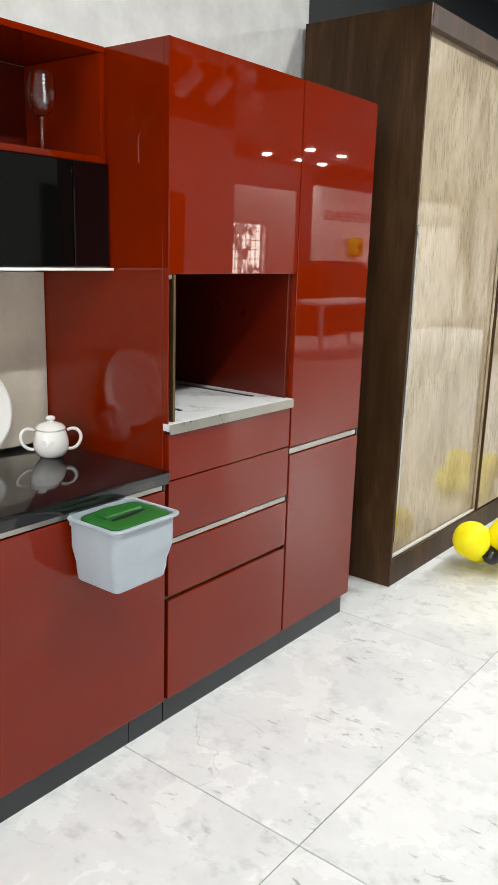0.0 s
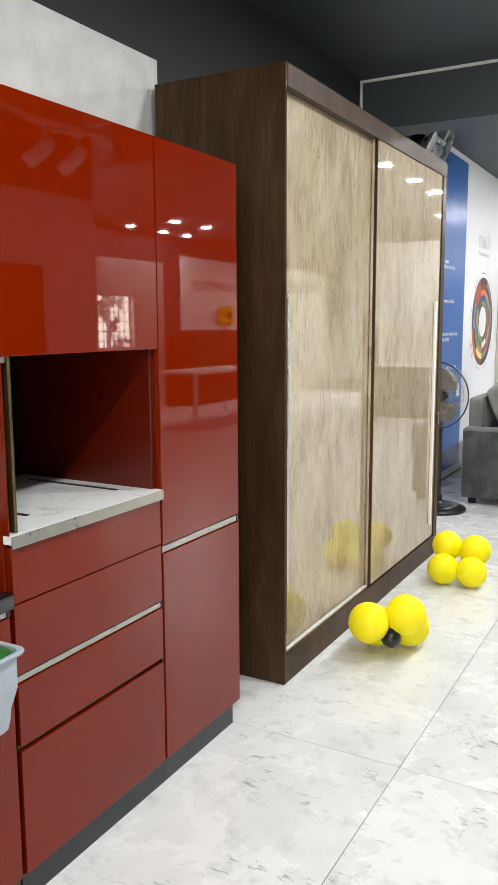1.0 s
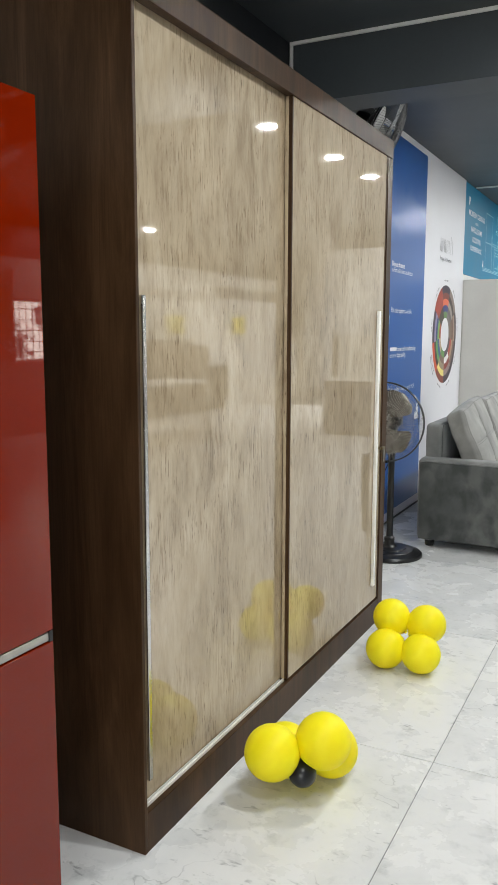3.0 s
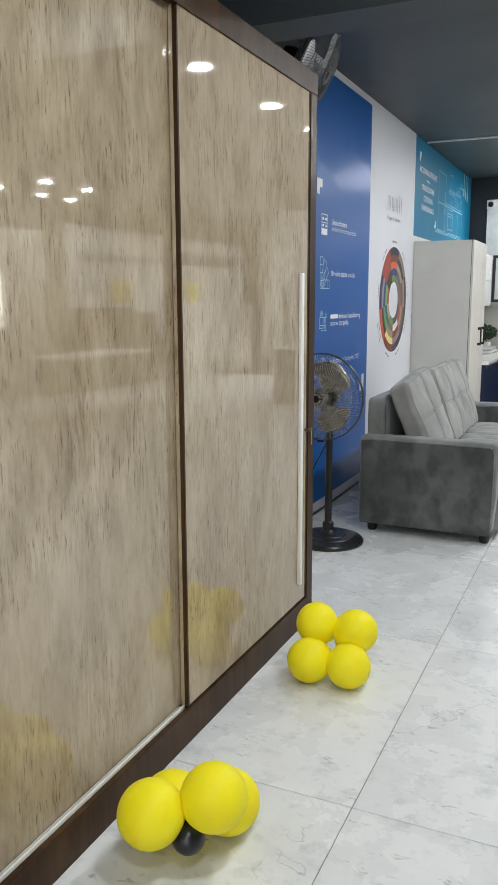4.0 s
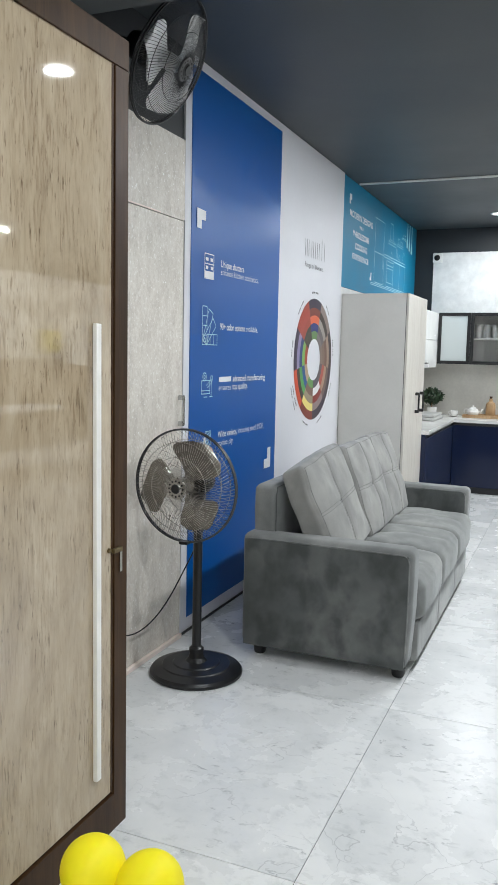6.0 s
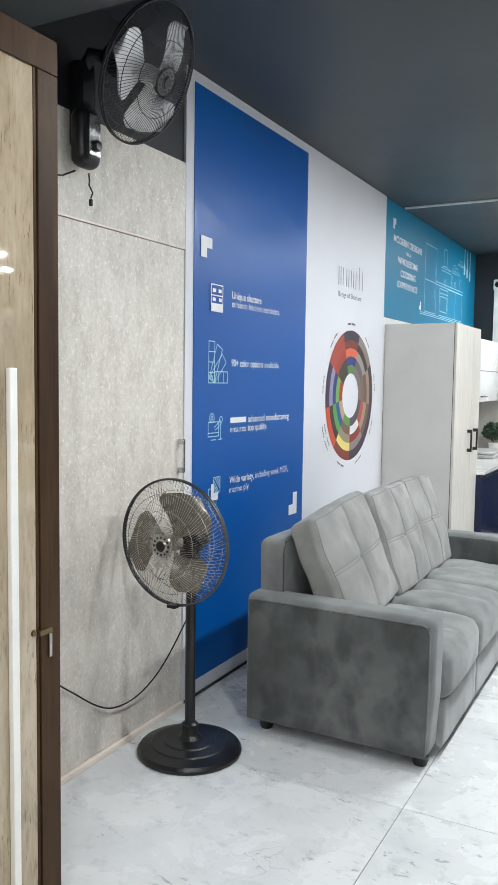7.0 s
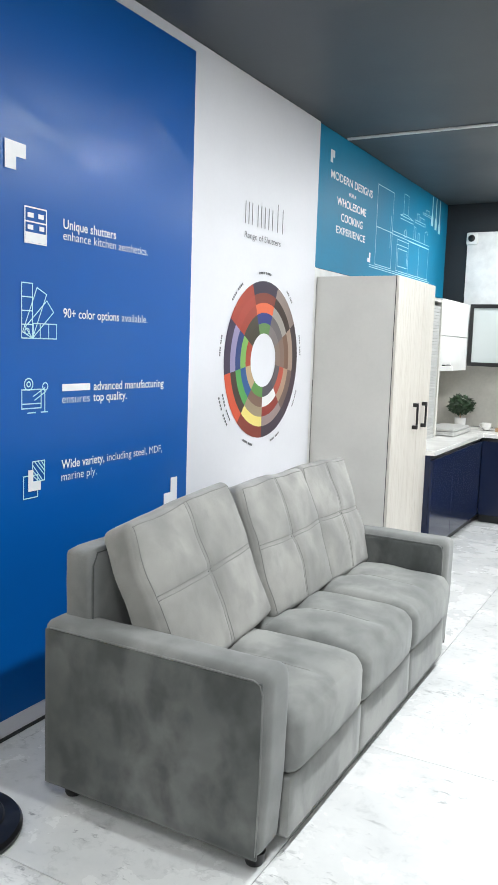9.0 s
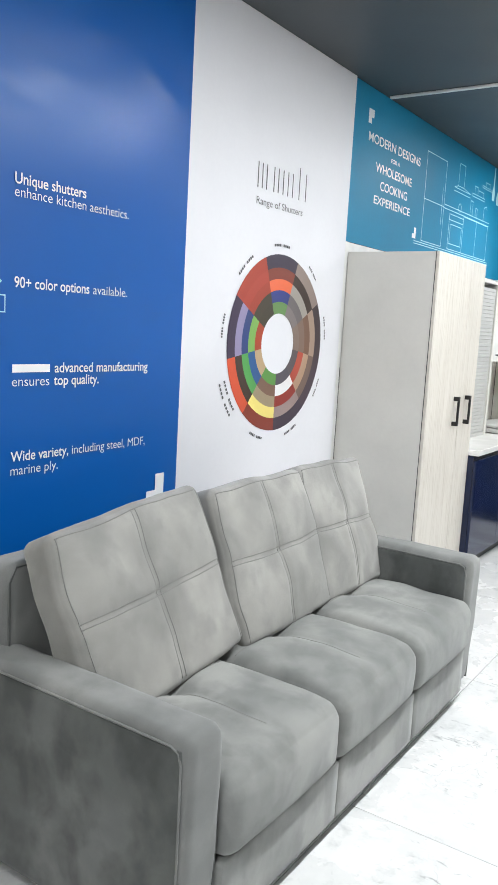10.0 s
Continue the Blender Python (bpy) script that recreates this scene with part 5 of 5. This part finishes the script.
def wine_glass(x, y):
    t = thing("wine_glass", (x, y, 1.662), "clear stemmed wine glass on the red shelf", "wine glass", "wine glasses on the shelf")
    part("foot", lathe([(0, 0), (0.032, 0), (0.033, 0.0015), (0.02, 0.004), (0.006, 0.009), (0, 0.009)], (x, y, 1.6625), 32), GLASS, t)
    part("stem", lathe([(0.0045, 0.0085), (0.0036, 0.04), (0.0036, 0.075), (0.006, 0.085)], (x, y, 1.6625), 20), GLASS, t)
    part("bowl", lathe([(0, 0.083), (0.012, 0.086), (0.028, 0.1), (0.038, 0.125), (0.038, 0.15), (0.031, 0.195), (0.0295, 0.195), (0.0365, 0.15), (0.0365, 0.126), (0.027, 0.102), (0.012, 0.089), (0, 0.087)], (x, y, 1.6625), 40), GLASS, t)


wine_glass(-1.262, 1.957)
wine_glass(-1.262, 1.775)
for ya in (2.302, 2.66):
    s = thing("groove_strip", (-1.25, ya, 0.943), "short dark groove strip on the marble niche shelf", "groove strip", "niche shelf grooves")
    part("strip", box(-1.42, -1.076, ya - 0.007, ya + 0.007, 0.9432, 0.9448), PLINTH, s)

# ---- cream tall cabinet and navy kitchen ----
CREAM = wood("cream_ash_laminate", (0.645, 0.6, 0.535), (0.68, 0.64, 0.58), (0.71, 0.675, 0.62), 0.4, 0.0, 1.0, 14, 0.5)
CREAM_SIDE = mottled("cream_grey_laminate", (0.66, 0.645, 0.605), 0.05, 3, 60, 0.4, 0.03)
NAVY = mottled("navy_gloss", (0.004, 0.011, 0.045), 0.1, 5, 60, 0.16, 0.02)
COUNTER = mottled("white_quartz", (0.78, 0.77, 0.75), 0.04, 8, 160, 0.2, 0.03)
BACKSPLASH = mottled("grey_beige_splashback", (0.66, 0.64, 0.59), 0.12, 2.5, 40, 0.3, 0.04)


def cream_cabinet():
    y0, ym, y1, h, f = 9.965, 10.5, 10.762, 1.967, -0.995
    t = thing("tall_cabinet", (-1.28, 10.36, 0), "tall cream two-door cabinet with black bow handles", "cabinet")
    part("body", box(-1.55, f - 0.022, y0 + 0.004, y1, 0.06, h, 0.002), CREAM_SIDE, t)
    part("edge_band", box(f - 0.0225, f - 0.0185, y0 + 0.002, y1, 0.06, h + 0.001, 0.001), PLINTH, t, "dark shadow edge")
    part("plinth", box(-1.5, f - 0.05, y0 + 0.01, y1 - 0.01, 0, 0.0595), PLINTH, t)
    for a, b, hy in ((y0, ym - 0.002, ym - 0.1), (ym + 0.002, y1, ym + 0.1)):
        d = part("door", box(f - 0.018, f, a, b, 0.062, h, 0.002), CREAM, t)
        hd = part("handle", tube([(f + 0.03, hy, 1.0), (f + 0.03, hy, 1.15)], 0.008, 8), BLACK, d, "black bow handle")
        for z in (1.0, 1.15):
            part("handle_foot", box(f, f + 0.036, hy - 0.012, hy + 0.012, z - 0.013, z + 0.013, 0.003), BLACK, hd)


cream_cabinet()


def navy_kitchen():
    f = -0.94
    for y0, y1 in ((10.766, 11.365), (11.367, 12.33)):
        t = thing("base_unit", (-1.25, (y0 + y1) / 2, 0), "glossy navy blue base cabinet under the white worktop", "kitchen cabinet", "navy kitchen units")
        part("body", box(-1.54, f - 0.02, y0, y1, 0.07, 0.765), NAVY, t)
        part("door", box(f - 0.019, f, y0 + 0.001, y1 - 0.001, 0.075, 0.735, 0.002), NAVY, t)
        part("grip_rail", box(f - 0.03, f - 0.0195, y0 + 0.001, y1 - 0.001, 0.737, 0.764), BLACK, t, "black recessed grip")
        part("plinth", box(-1.5, f - 0.05, y0, y1, 0, 0.0695), PLINTH, t)
    g = 12.335
    for i in range(5):
        x0 = -0.938 + 0.6 * i
        x1 = x0 + 0.597
        t = thing("base_unit", ((x0 + x1) / 2, 12.65, 0), "glossy navy blue base cabinet along the end wall", "kitchen cabinet", "navy kitchen units")
        part("body", box(x0, x1, g + 0.02, 12.98, 0.07, 0.765), NAVY, t)
        part("door", box(x0 + 0.001, x1 - 0.001, g, g + 0.019, 0.075, 0.735, 0.002), NAVY, t)
        part("grip_rail", box(x0 + 0.001, x1 - 0.001, g + 0.012, g + 0.0195, 0.737, 0.764), BLACK, t)
        part("plinth", box(x0, x1, g + 0.05, 12.95, 0, 0.0695), PLINTH, t)
    t = thing("worktop", (-1.0, 12.4, 0.77), "white quartz L-shaped worktop on the navy cabinets", "worktop")
    part("slab", box(-1.546, f + 0.012, 10.766, 12.322, 0.768, 0.804, 0.003), COUNTER, t)
    part("slab", box(-1.546, 2.1, 12.3225, 12.985, 0.768, 0.804, 0.003), COUNTER, t)
    t = thing("splashback", (-0.5, 12.99, 0.8), "grey beige splashback on the end wall", "splashback")
    part("panel", box(-1.54, 2.1, 12.985, 12.998, 0.805, 1.4), BACKSPLASH, t)
    t = thing("splashback", (-1.55, 11.9, 0.8), "grey beige splashback beside the roller cabinet", "splashback")
    part("panel", box(-1.556, -1.544, 11.735, 12.984, 0.805, 1.36), BACKSPLASH, t)
    structure("wall_lining_end", box(-1.345, 2.19, 12.985, 12.997, 1.4005, 2.65, 0.001), WHITEWALL, "white glossy wall lining above the navy kitchen", "wall panel")
    # roller cabinet
    t = thing("roller_cabinet", (-1.35, 11.25, 0.804), "cream worktop cabinet with a grey roller shutter", "cabinet")
    for a, b in ((10.768, 10.79), (11.69, 11.732)):
        part("side_panel", box(-1.54, -1.195, a, b, 0.8045, 1.93, 0.002), CREAM_SIDE, t)
    part("top_panel", box(-1.54, -1.195, 10.791, 11.689, 1.91, 1.93), CREAM_SIDE, t)
    part("back_panel", box(-1.54, -1.53, 10.791, 11.689, 0.805, 1.909), CREAM_SIDE, t)
    for k in range(40):
        z = 0.83 + 0.0262 * k
        part("shutter_slat", box(-1.216, -1.206, 10.792, 11.688, z, z + 0.0252, 0.003, 1), STEEL_PALE, t)
    part("bottom_rail", box(-1.222, -1.2, 10.792, 11.688, 0.8045, 0.829, 0.002), STEEL_PALE, t)
    # white flap wall unit
    t = thing("wall_unit", (-1.38, 12.2, 1.35), "white wall cabinet with two flap doors and a small handle", "wall cabinet", "navy kitchen wall units")
    part("body", box(-1.54, -1.222, 11.736, 12.65, 1.348, 1.95), WHITE, t)
    for z0, z1 in ((1.35, 1.642), (1.648, 1.948)):
        part("flap_door", box(-1.221, -1.203, 11.738, 12.648, z0, z1, 0.002), WHITE, t)
    part("handle", tube([(-1.178, 11.8, 1.40), (-1.178, 12.0, 1.40)], 0.005, 8), BLACK, t, "thin black bar handle")
    for yy in (11.82, 11.98):
        part("handle_post", tube([(-1.203, yy, 1.40), (-1.178, yy, 1.40)], 0.005, 8), BLACK, t)
    # glazed wall units on the end wall
    for i in range(3):
        x0 = -1.2 + 0.705 * i
        x1 = x0 + 0.7
        t = thing("glazed_wall_unit", ((x0 + x1) / 2, 12.82, 1.39), "black framed glass wall cabinet with jars inside", "wall cabinet", "navy kitchen wall units")
        part("back_panel", box(x0 + 0.012, x1 - 0.012, 12.97, 12.984, 1.402, 1.943), WHITE, t)
        for a, b in ((x0, x0 + 0.012), (x1 - 0.012, x1)):
            part("side_panel", box(a, b, 12.684, 12.984, 1.402, 1.943), BLACK, t)
        part("top_panel", box(x0, x1, 12.684, 12.984, 1.943, 1.955), BLACK, t)
        part("bottom_panel", box(x0, x1, 12.684, 12.984, 1.39, 1.402), BLACK, t)
        part("shelf", box(x0 + 0.013, x1 - 0.013, 12.72, 12.969, 1.665, 1.683, 0.001), WHITE, t)
        for j in range(2):
            a, b = x0 + 0.35 * j + 0.001, x0 + 0.35 * (j + 1) - 0.001
            dr = part("glass_door", frame_bars(a, b, 12.662, 12.683, 1.39, 1.955, 0.035), BLACK, t, "black aluminium door frame")
            part("pane", box(a + 0.035, b - 0.035, 12.67, 12.675, 1.425, 1.92), GLASS if (i + j) % 2 else FROST, dr, "glass pane")
        for j in range(3):
            x = x0 + 0.42 + 0.09 * j
            c = thing("canister", (x, 12.82, 1.684), "white ceramic storage canister in the glass cabinet", "canister", "canisters in the cabinets")
            part("jar", lathe([(0, 0), (0.036, 0), (0.039, 0.01), (0.039, 0.12), (0.034, 0.128), (0, 0.128)], (x, 12.82, 1.6835), 24), CERAMIC, c)
            part("lid", lathe([(0.037, 0.1285), (0.037, 0.142), (0.03, 0.15), (0, 0.151)], (x, 12.82, 1.6835), 24), CERAMIC, c)
    cam_x = -1.298
    t = thing("security_camera", (cam_x, 12.98, 2.6), "small white dome security camera on the end wall", "camera")
    part("plate", box(cam_x - 0.055, cam_x + 0.055, 12.962, 12.984, 2.535, 2.645, 0.01), WHITE, t)
    m = Matrix.Translation((cam_x - 0.005, 12.962, 2.592)) @ Matrix.Rotation(radians(90), 4, "X")
    part("lens_dome", lathe([(0, 0.03), (0.016, 0.027), (0.03, 0.012), (0.033, 0), (0, 0)], m=m, n=28), BLACK, t, "black lens dome")


def frame_bars(x0, x1, y0, y1, z0, z1, w):
    bm = bmesh.new()
    add_box(bm, x0, x0 + w, y0, y1, z0, z1)
    add_box(bm, x1 - w, x1, y0, y1, z0, z1)
    add_box(bm, x0 + w, x1 - w, y0, y1, z0, z0 + w)
    add_box(bm, x0 + w, x1 - w, y0, y1, z1 - w, z1)
    return bm


STEEL_PALE = mottled("grey_shutter", (0.5, 0.5, 0.49), 0.05, 20, 120, 0.4, 0.03)
FROST = base_mat("frosted_glass", (0.5, 0.54, 0.54), 0.2)
navy_kitchen()

# ---- things on the white worktop ----
LEAF = base_mat("leaf_green", (0.04, 0.1, 0.03), 0.5)
to_input(LEAF, ramp(LEAF, noise_tex(LEAF, coords(LEAF), 40, 3), [(0.3, (0.008, 0.022, 0.01)), (0.7, (0.03, 0.07, 0.025))]), "Base Color")
WOOD_MID = wood("beech_wood", (0.28, 0.16, 0.07), (0.42, 0.26, 0.13), (0.52, 0.35, 0.19), 0.5)


def potted_plant(x, y, z):
    t = thing("potted_plant", (x, y, z), "small round green plant in a white pot on the worktop", "plant")
    part("pot", lathe([(0, 0), (0.045, 0), (0.05, 0.01), (0.056, 0.095), (0.051, 0.095), (0.046, 0.08), (0, 0.08)], (x, y, z), 28), CERAMIC, t)
    part("stem", tube([(x, y, z + 0.078), (x - 0.004, y, z + 0.12), (x, y, z + 0.17)], 0.006, 8), WOOD_MID, t)
    rng = random.Random(4)
    bm = bmesh.new()
    for k in range(520):
        d = Vector((rng.gauss(0, 1), rng.gauss(0, 1), rng.gauss(0, 1))).normalized()
        rr = 0.105 * (0.72 + 0.34 * rng.random()) * (1 + 0.16 * noise.noise(d * 2.3))
        p = Vector((x, y, z + 0.215)) + Vector((d.x * 1.15, d.y * 1.15, d.z * 0.85)) * rr
        a = Vector((rng.gauss(0, 1), rng.gauss(0, 1), rng.gauss(0, 1))).normalized()
        b = d.cross(a).normalized()
        a = (d * 0.6 + a * 0.6).normalized()
        s = 0.016 + 0.012 * rng.random()
        bm.faces.new([bm.verts.new(q) for q in (p - a * s, p + b * s * 0.5, p + a * s, p - b * s * 0.5)])
    part("leaves", bm, LEAF, t, "small dense green leaves", smooth=False)


potted_plant(-1.24, 12.72, 0.804)


def cup(x, y, z):
    t = thing("cup_and_saucer", (x, y, z), "white porcelain cup on a saucer", "cup", "cups on the worktop")
    part("saucer", lathe([(0, 0), (0.04, 0), (0.075, 0.01), (0.072, 0.012), (0.04, 0.005), (0, 0.005)], (x, y, z), 32), CERAMIC, t)
    part("bowl", lathe([(0, 0.006), (0.026, 0.006), (0.04, 0.03), (0.045, 0.068), (0.042, 0.068), (0.036, 0.03), (0, 0.012)], (x, y, z), 32), CERAMIC, t)
    part("handle", tube([(x - 0.041, y, z + 0.058), (x - 0.062, y, z + 0.055), (x - 0.066, y, z + 0.04), (x - 0.052, y, z + 0.026), (x - 0.036, y, z + 0.024)], 0.005, 8), CERAMIC, t, smooth=True)


cup(-0.98, 12.66, 0.804)
cup(-0.36, 12.66, 0.804)
tr = thing("serving_tray", (-0.66, 12.68, 0.804), "wooden serving tray on the white worktop", "tray")
part("board", box(-0.88, -0.45, 12.56, 12.82, 0.8045, 0.816, 0.004), WOOD_MID, tr)
for a, b, c, d2 in ((-0.88, -0.45, 12.56, 12.572), (-0.88, -0.45, 12.808, 12.82), (-0.88, -0.868, 12.573, 12.807), (-0.462, -0.45, 12.573, 12.807)):
    part("rim", box(a, b, c, d2, 0.8165, 0.838, 0.003), WOOD_MID, tr)


def teapot(x, y, z):
    t = thing("teapot", (x, y, z), "white porcelain teapot on the wooden tray", "teapot")
    part("body", lathe([(0, 0), (0.04, 0), (0.062, 0.025), (0.066, 0.05), (0.055, 0.08), (0.03, 0.092), (0, 0.092)], (x, y, z), 32), CERAMIC, t)
    part("lid", lathe([(0.034, 0.0925), (0.03, 0.1), (0.01, 0.105), (0.008, 0.11), (0.012, 0.117), (0.008, 0.123), (0, 0.124)], (x, y, z), 28), CERAMIC, t)
    part("spout", tube([(x + 0.055, y, z + 0.04), (x + 0.085, y, z + 0.055), (x + 0.1, y, z + 0.085)], 0.01, 10, radii=[0.014, 0.01, 0.007]), CERAMIC, t, smooth=True)
    part("handle", tube([(x - 0.055, y, z + 0.075), (x - 0.09, y, z + 0.075), (x - 0.1, y, z + 0.05), (x - 0.085, y, z + 0.028), (x - 0.06, y, z + 0.025)], 0.006, 8), CERAMIC, t, smooth=True)


teapot(-0.78, 12.68, 0.8165)
t = thing("wooden_bottle", (-0.6, 12.74, 0.8165), "turned wooden oil bottle with a cork on the tray", "bottle")
part("body", lathe([(0, 0), (0.05, 0), (0.053, 0.008), (0.053, 0.12), (0.045, 0.15), (0.02, 0.17), (0.018, 0.2), (0, 0.2)], (-0.6, 12.74, 0.8165), 28), WOOD_MID, t)
part("cork", lathe([(0.014, 0.2005), (0.016, 0.225), (0, 0.227)], (-0.6, 12.74, 0.8165), 20), WOOD_DARK, t)
t = thing("folded_cloth", (-1.2, 12.1, 0.804), "folded grey cloth lying on the white worktop", "cloth")
part("layer", soft_box((0.13, 0.28, 0.02), 0.015, 10, None, Matrix.Translation((-1.19, 12.1, 0.8245)), 0.004, 3), STEEL_PALE, t, smooth=True)
part("layer", soft_box((0.125, 0.26, 0.014), 0.012, 10, None, Matrix.Translation((-1.19, 12.09, 0.8575)), 0.004, 7), STEEL_PALE, t, smooth=True)

# ---- the opposite side, seen in the glossy fronts ----
t = thing("wall_sign", (XR, 13.4, 1.4), "white wall sign board with dark capital lettering", "sign")
part("board", box(XR - 0.03, XR - 0.001, 12.72, 19.05, 1.3, 2.6, 0.003), WHITE, t)
me = letters("KITCHENS", False, 0.006, 0.36)[0]
wide = max(v.co.x for v in me.vertices)
for v in me.vertices:
    v.co = Vector((XR - 0.037 - v.co.z, 15.3 - v.co.x * 2.22 / wide, 2.03 + v.co.y * 0.7)) - ORIGIN[t.name]
me.materials.clear()
me.materials.append(paint((0.012, 0.008, 0.008), 0.8))
ob = new("lettering", me)
ob.parent = t
ob["label"] = "dark capital lettering"
for ya, yb in ((15.75, 16.9), (17.05, 17.12), (17.3, 18.6)):
    part("word_bar", box(XR - 0.036, XR - 0.0305, ya, yb, 2.1, 2.34), paint((0.09, 0.09, 0.1)), t)
for by in (14.1, 16.5):
    b = thing("balloon_bunch", (XR - 0.1, by, 1.6), "yellow balloons with a black centre fixed to the sign", "balloons", "balloons on the sign")
    for dy, dz in ((0.1, 0.06), (-0.1, 0.06), (0.09, -0.1), (-0.09, -0.1)):
        balloon(b, (XR - 0.125, by + dy, 1.59 + dz), 0.1, (XR - 0.125, by, 1.57), YELLOW)
    balloon(b, (XR - 0.2, by, 1.57), 0.06, (XR - 0.1, by, 1.57), DARK_LATEX)

w = tagged(thing("window_1", (XR, 10.75, 1.02), "small barred window in the white wall", "window"), kind="structure")
part("window_frame", wall_with_holes("x", XR + 0.02, 0.06, *WINDOW, [(10.14, 10.75, 1.06, 1.86), (10.79, 11.39, 1.06, 1.86)]), WHITE, w)
for k in range(9):
    part("bar", tube([(XR + 0.03, 10.24 + 0.13 * k, 1.04), (XR + 0.03, 10.24 + 0.13 * k, 1.88)], 0.007, 6), WIRE_DARK, w)
for k in range(5):
    part("bar", tube([(XR + 0.03, 10.12, 1.16 + 0.15 * k), (XR + 0.03, 11.41, 1.16 + 0.15 * k)], 0.007, 6), WIRE_DARK, w)
SKYGLOW = base_mat("daylight_backdrop", (1, 1, 1), 1)
SKYGLOW.node_tree.nodes["Principled BSDF"].inputs["Emission Color"].default_value = (0.95, 0.97, 1, 1)
SKYGLOW.node_tree.nodes["Principled BSDF"].inputs["Emission Strength"].default_value = 5.0
WINDOWGLOW = base_mat("window_backdrop", (1, 1, 1), 1)
WINDOWGLOW.node_tree.nodes["Principled BSDF"].inputs["Emission Color"].default_value = (1.0, 0.97, 0.9, 1)
_w = noise_tex(WINDOWGLOW, coords(WINDOWGLOW, (1, 1, 1)), 3.2, 5, 0.65)
to_input(WINDOWGLOW, ramp(WINDOWGLOW, _w, [(0.44, (0.6, 0.6, 0.6)), (0.52, (14, 14, 14))]), "Emission Strength")
structure("backdrop", box(XR + 0.6, XR + 0.62, 9.5, 12.2, 0.5, 2.8), WINDOWGLOW, "bright daylight outside the window", "sky")
# Unseen glowing sheet, added behind the assumed shop front opening.
structure("backdrop_front", box(-2, 6, Y0 - 1.2, Y0 - 1.18, -0.2, 3.2), SKYGLOW, "bright glow outside the assumed shop front", "sky")
w = tagged(thing("window_2", (2, Y0, 0.3), "wide glazed shop front window, assumed and unseen", "window"), kind="structure")
part("window_frame", wall_with_holes("y", Y0 - 0.03, -0.06, -0.6, 4.6, 0.3, 2.65, [(-0.55, 1.1, 0.35, 2.6), (1.16, 2.84, 0.35, 2.6), (2.9, 4.55, 0.35, 2.6)]), BLACK, w)


def desk():
    t = thing("desk", (3.95, 10.9, 0), "white desk with plain legs", "desk")
    part("tabletop", box(3.6, 4.3, 9.95, 11.9, 0.72, 0.755, 0.003), WHITE, t)
    for x in (3.63, 4.27):
        for y in (9.99, 11.86):
            part("leg", box(x - 0.025, x + 0.025, y - 0.025, y + 0.025, 0, 0.7195, 0.003), CREAM_SIDE, t)
    part("modesty_panel", box(4.1, 4.115, 10.02, 11.83, 0.25, 0.7195), WOOD_DARK, t)
    c = thing("office_chair", (3.2, 11.1, 0), "dark upholstered chair in front of the desk", "chair")
    part("seat", soft_box((0.22, 0.22, 0.04), 0.03, 10, None, Matrix.Translation((3.25, 11.1, 0.46))), BLACK, c, smooth=True)
    part("backrest", soft_box((0.03, 0.22, 0.24), 0.025, 10, None, Matrix.Translation((3.02, 11.1, 0.76))), BLACK, c, smooth=True)
    for x in (3.05, 3.44):
        for y in (10.91, 11.29):
            part("leg", tube([(x, y, 0), (x, y, 0.43)], 0.013, 8), STEEL, c)
    s = thing("sideboard", (5.4, 13.5, 0), "dark wooden sideboard under the sign", "sideboard")
    part("body", box(5.2, 5.66, 12.4, 14.6, 0.05, 1.2, 0.004), WOOD_DARK, s)
    part("plinth", box(5.24, 5.66, 12.44, 14.56, 0, 0.0495), PLINTH, s)
    s = thing("sideboard", (5.3, 16.6, 0), "low pale sideboard with a white top by the wall", "sideboard")
    part("body", box(5.1, 5.66, 14.8, 18.3, 0, 0.6, 0.004), CREAM_SIDE, s)
    part("top", box(5.08, 5.67, 14.78, 18.32, 0.601, 0.64, 0.004), WHITE, s)


desk()

# ---- floor tiles ----
fl = structure("floor", box(WALL - 0.15, XR + 0.15, Y0 - 0.15, 20.2, -0.12, -0.0035), MATS["grout"] if "grout" in MATS else mottled("grout", (0.14, 0.14, 0.14), 0.15, 20, 120, 0.8, 0.1), "white marble tiled floor with thin dark joints", "floor")


def tiles():
    bm = box(-0.5988, 0.5988, -0.5988, 0.5988, -0.012, 0, 0.0012, 1)
    me = bpy.data.meshes.new("tile")
    finish(bm, me, 35)
    me.materials.append(MARBLE)
    for i in range(-1, 6):
        for j in range(-4, 12):
            ob = new("tile", me)
            ob.location = (-0.36 + 1.2 * i + 0.6 - 1.2 * 0, 1.97 + 1.2 * j + 0.6, 0)
            ob.parent = fl


tiles()
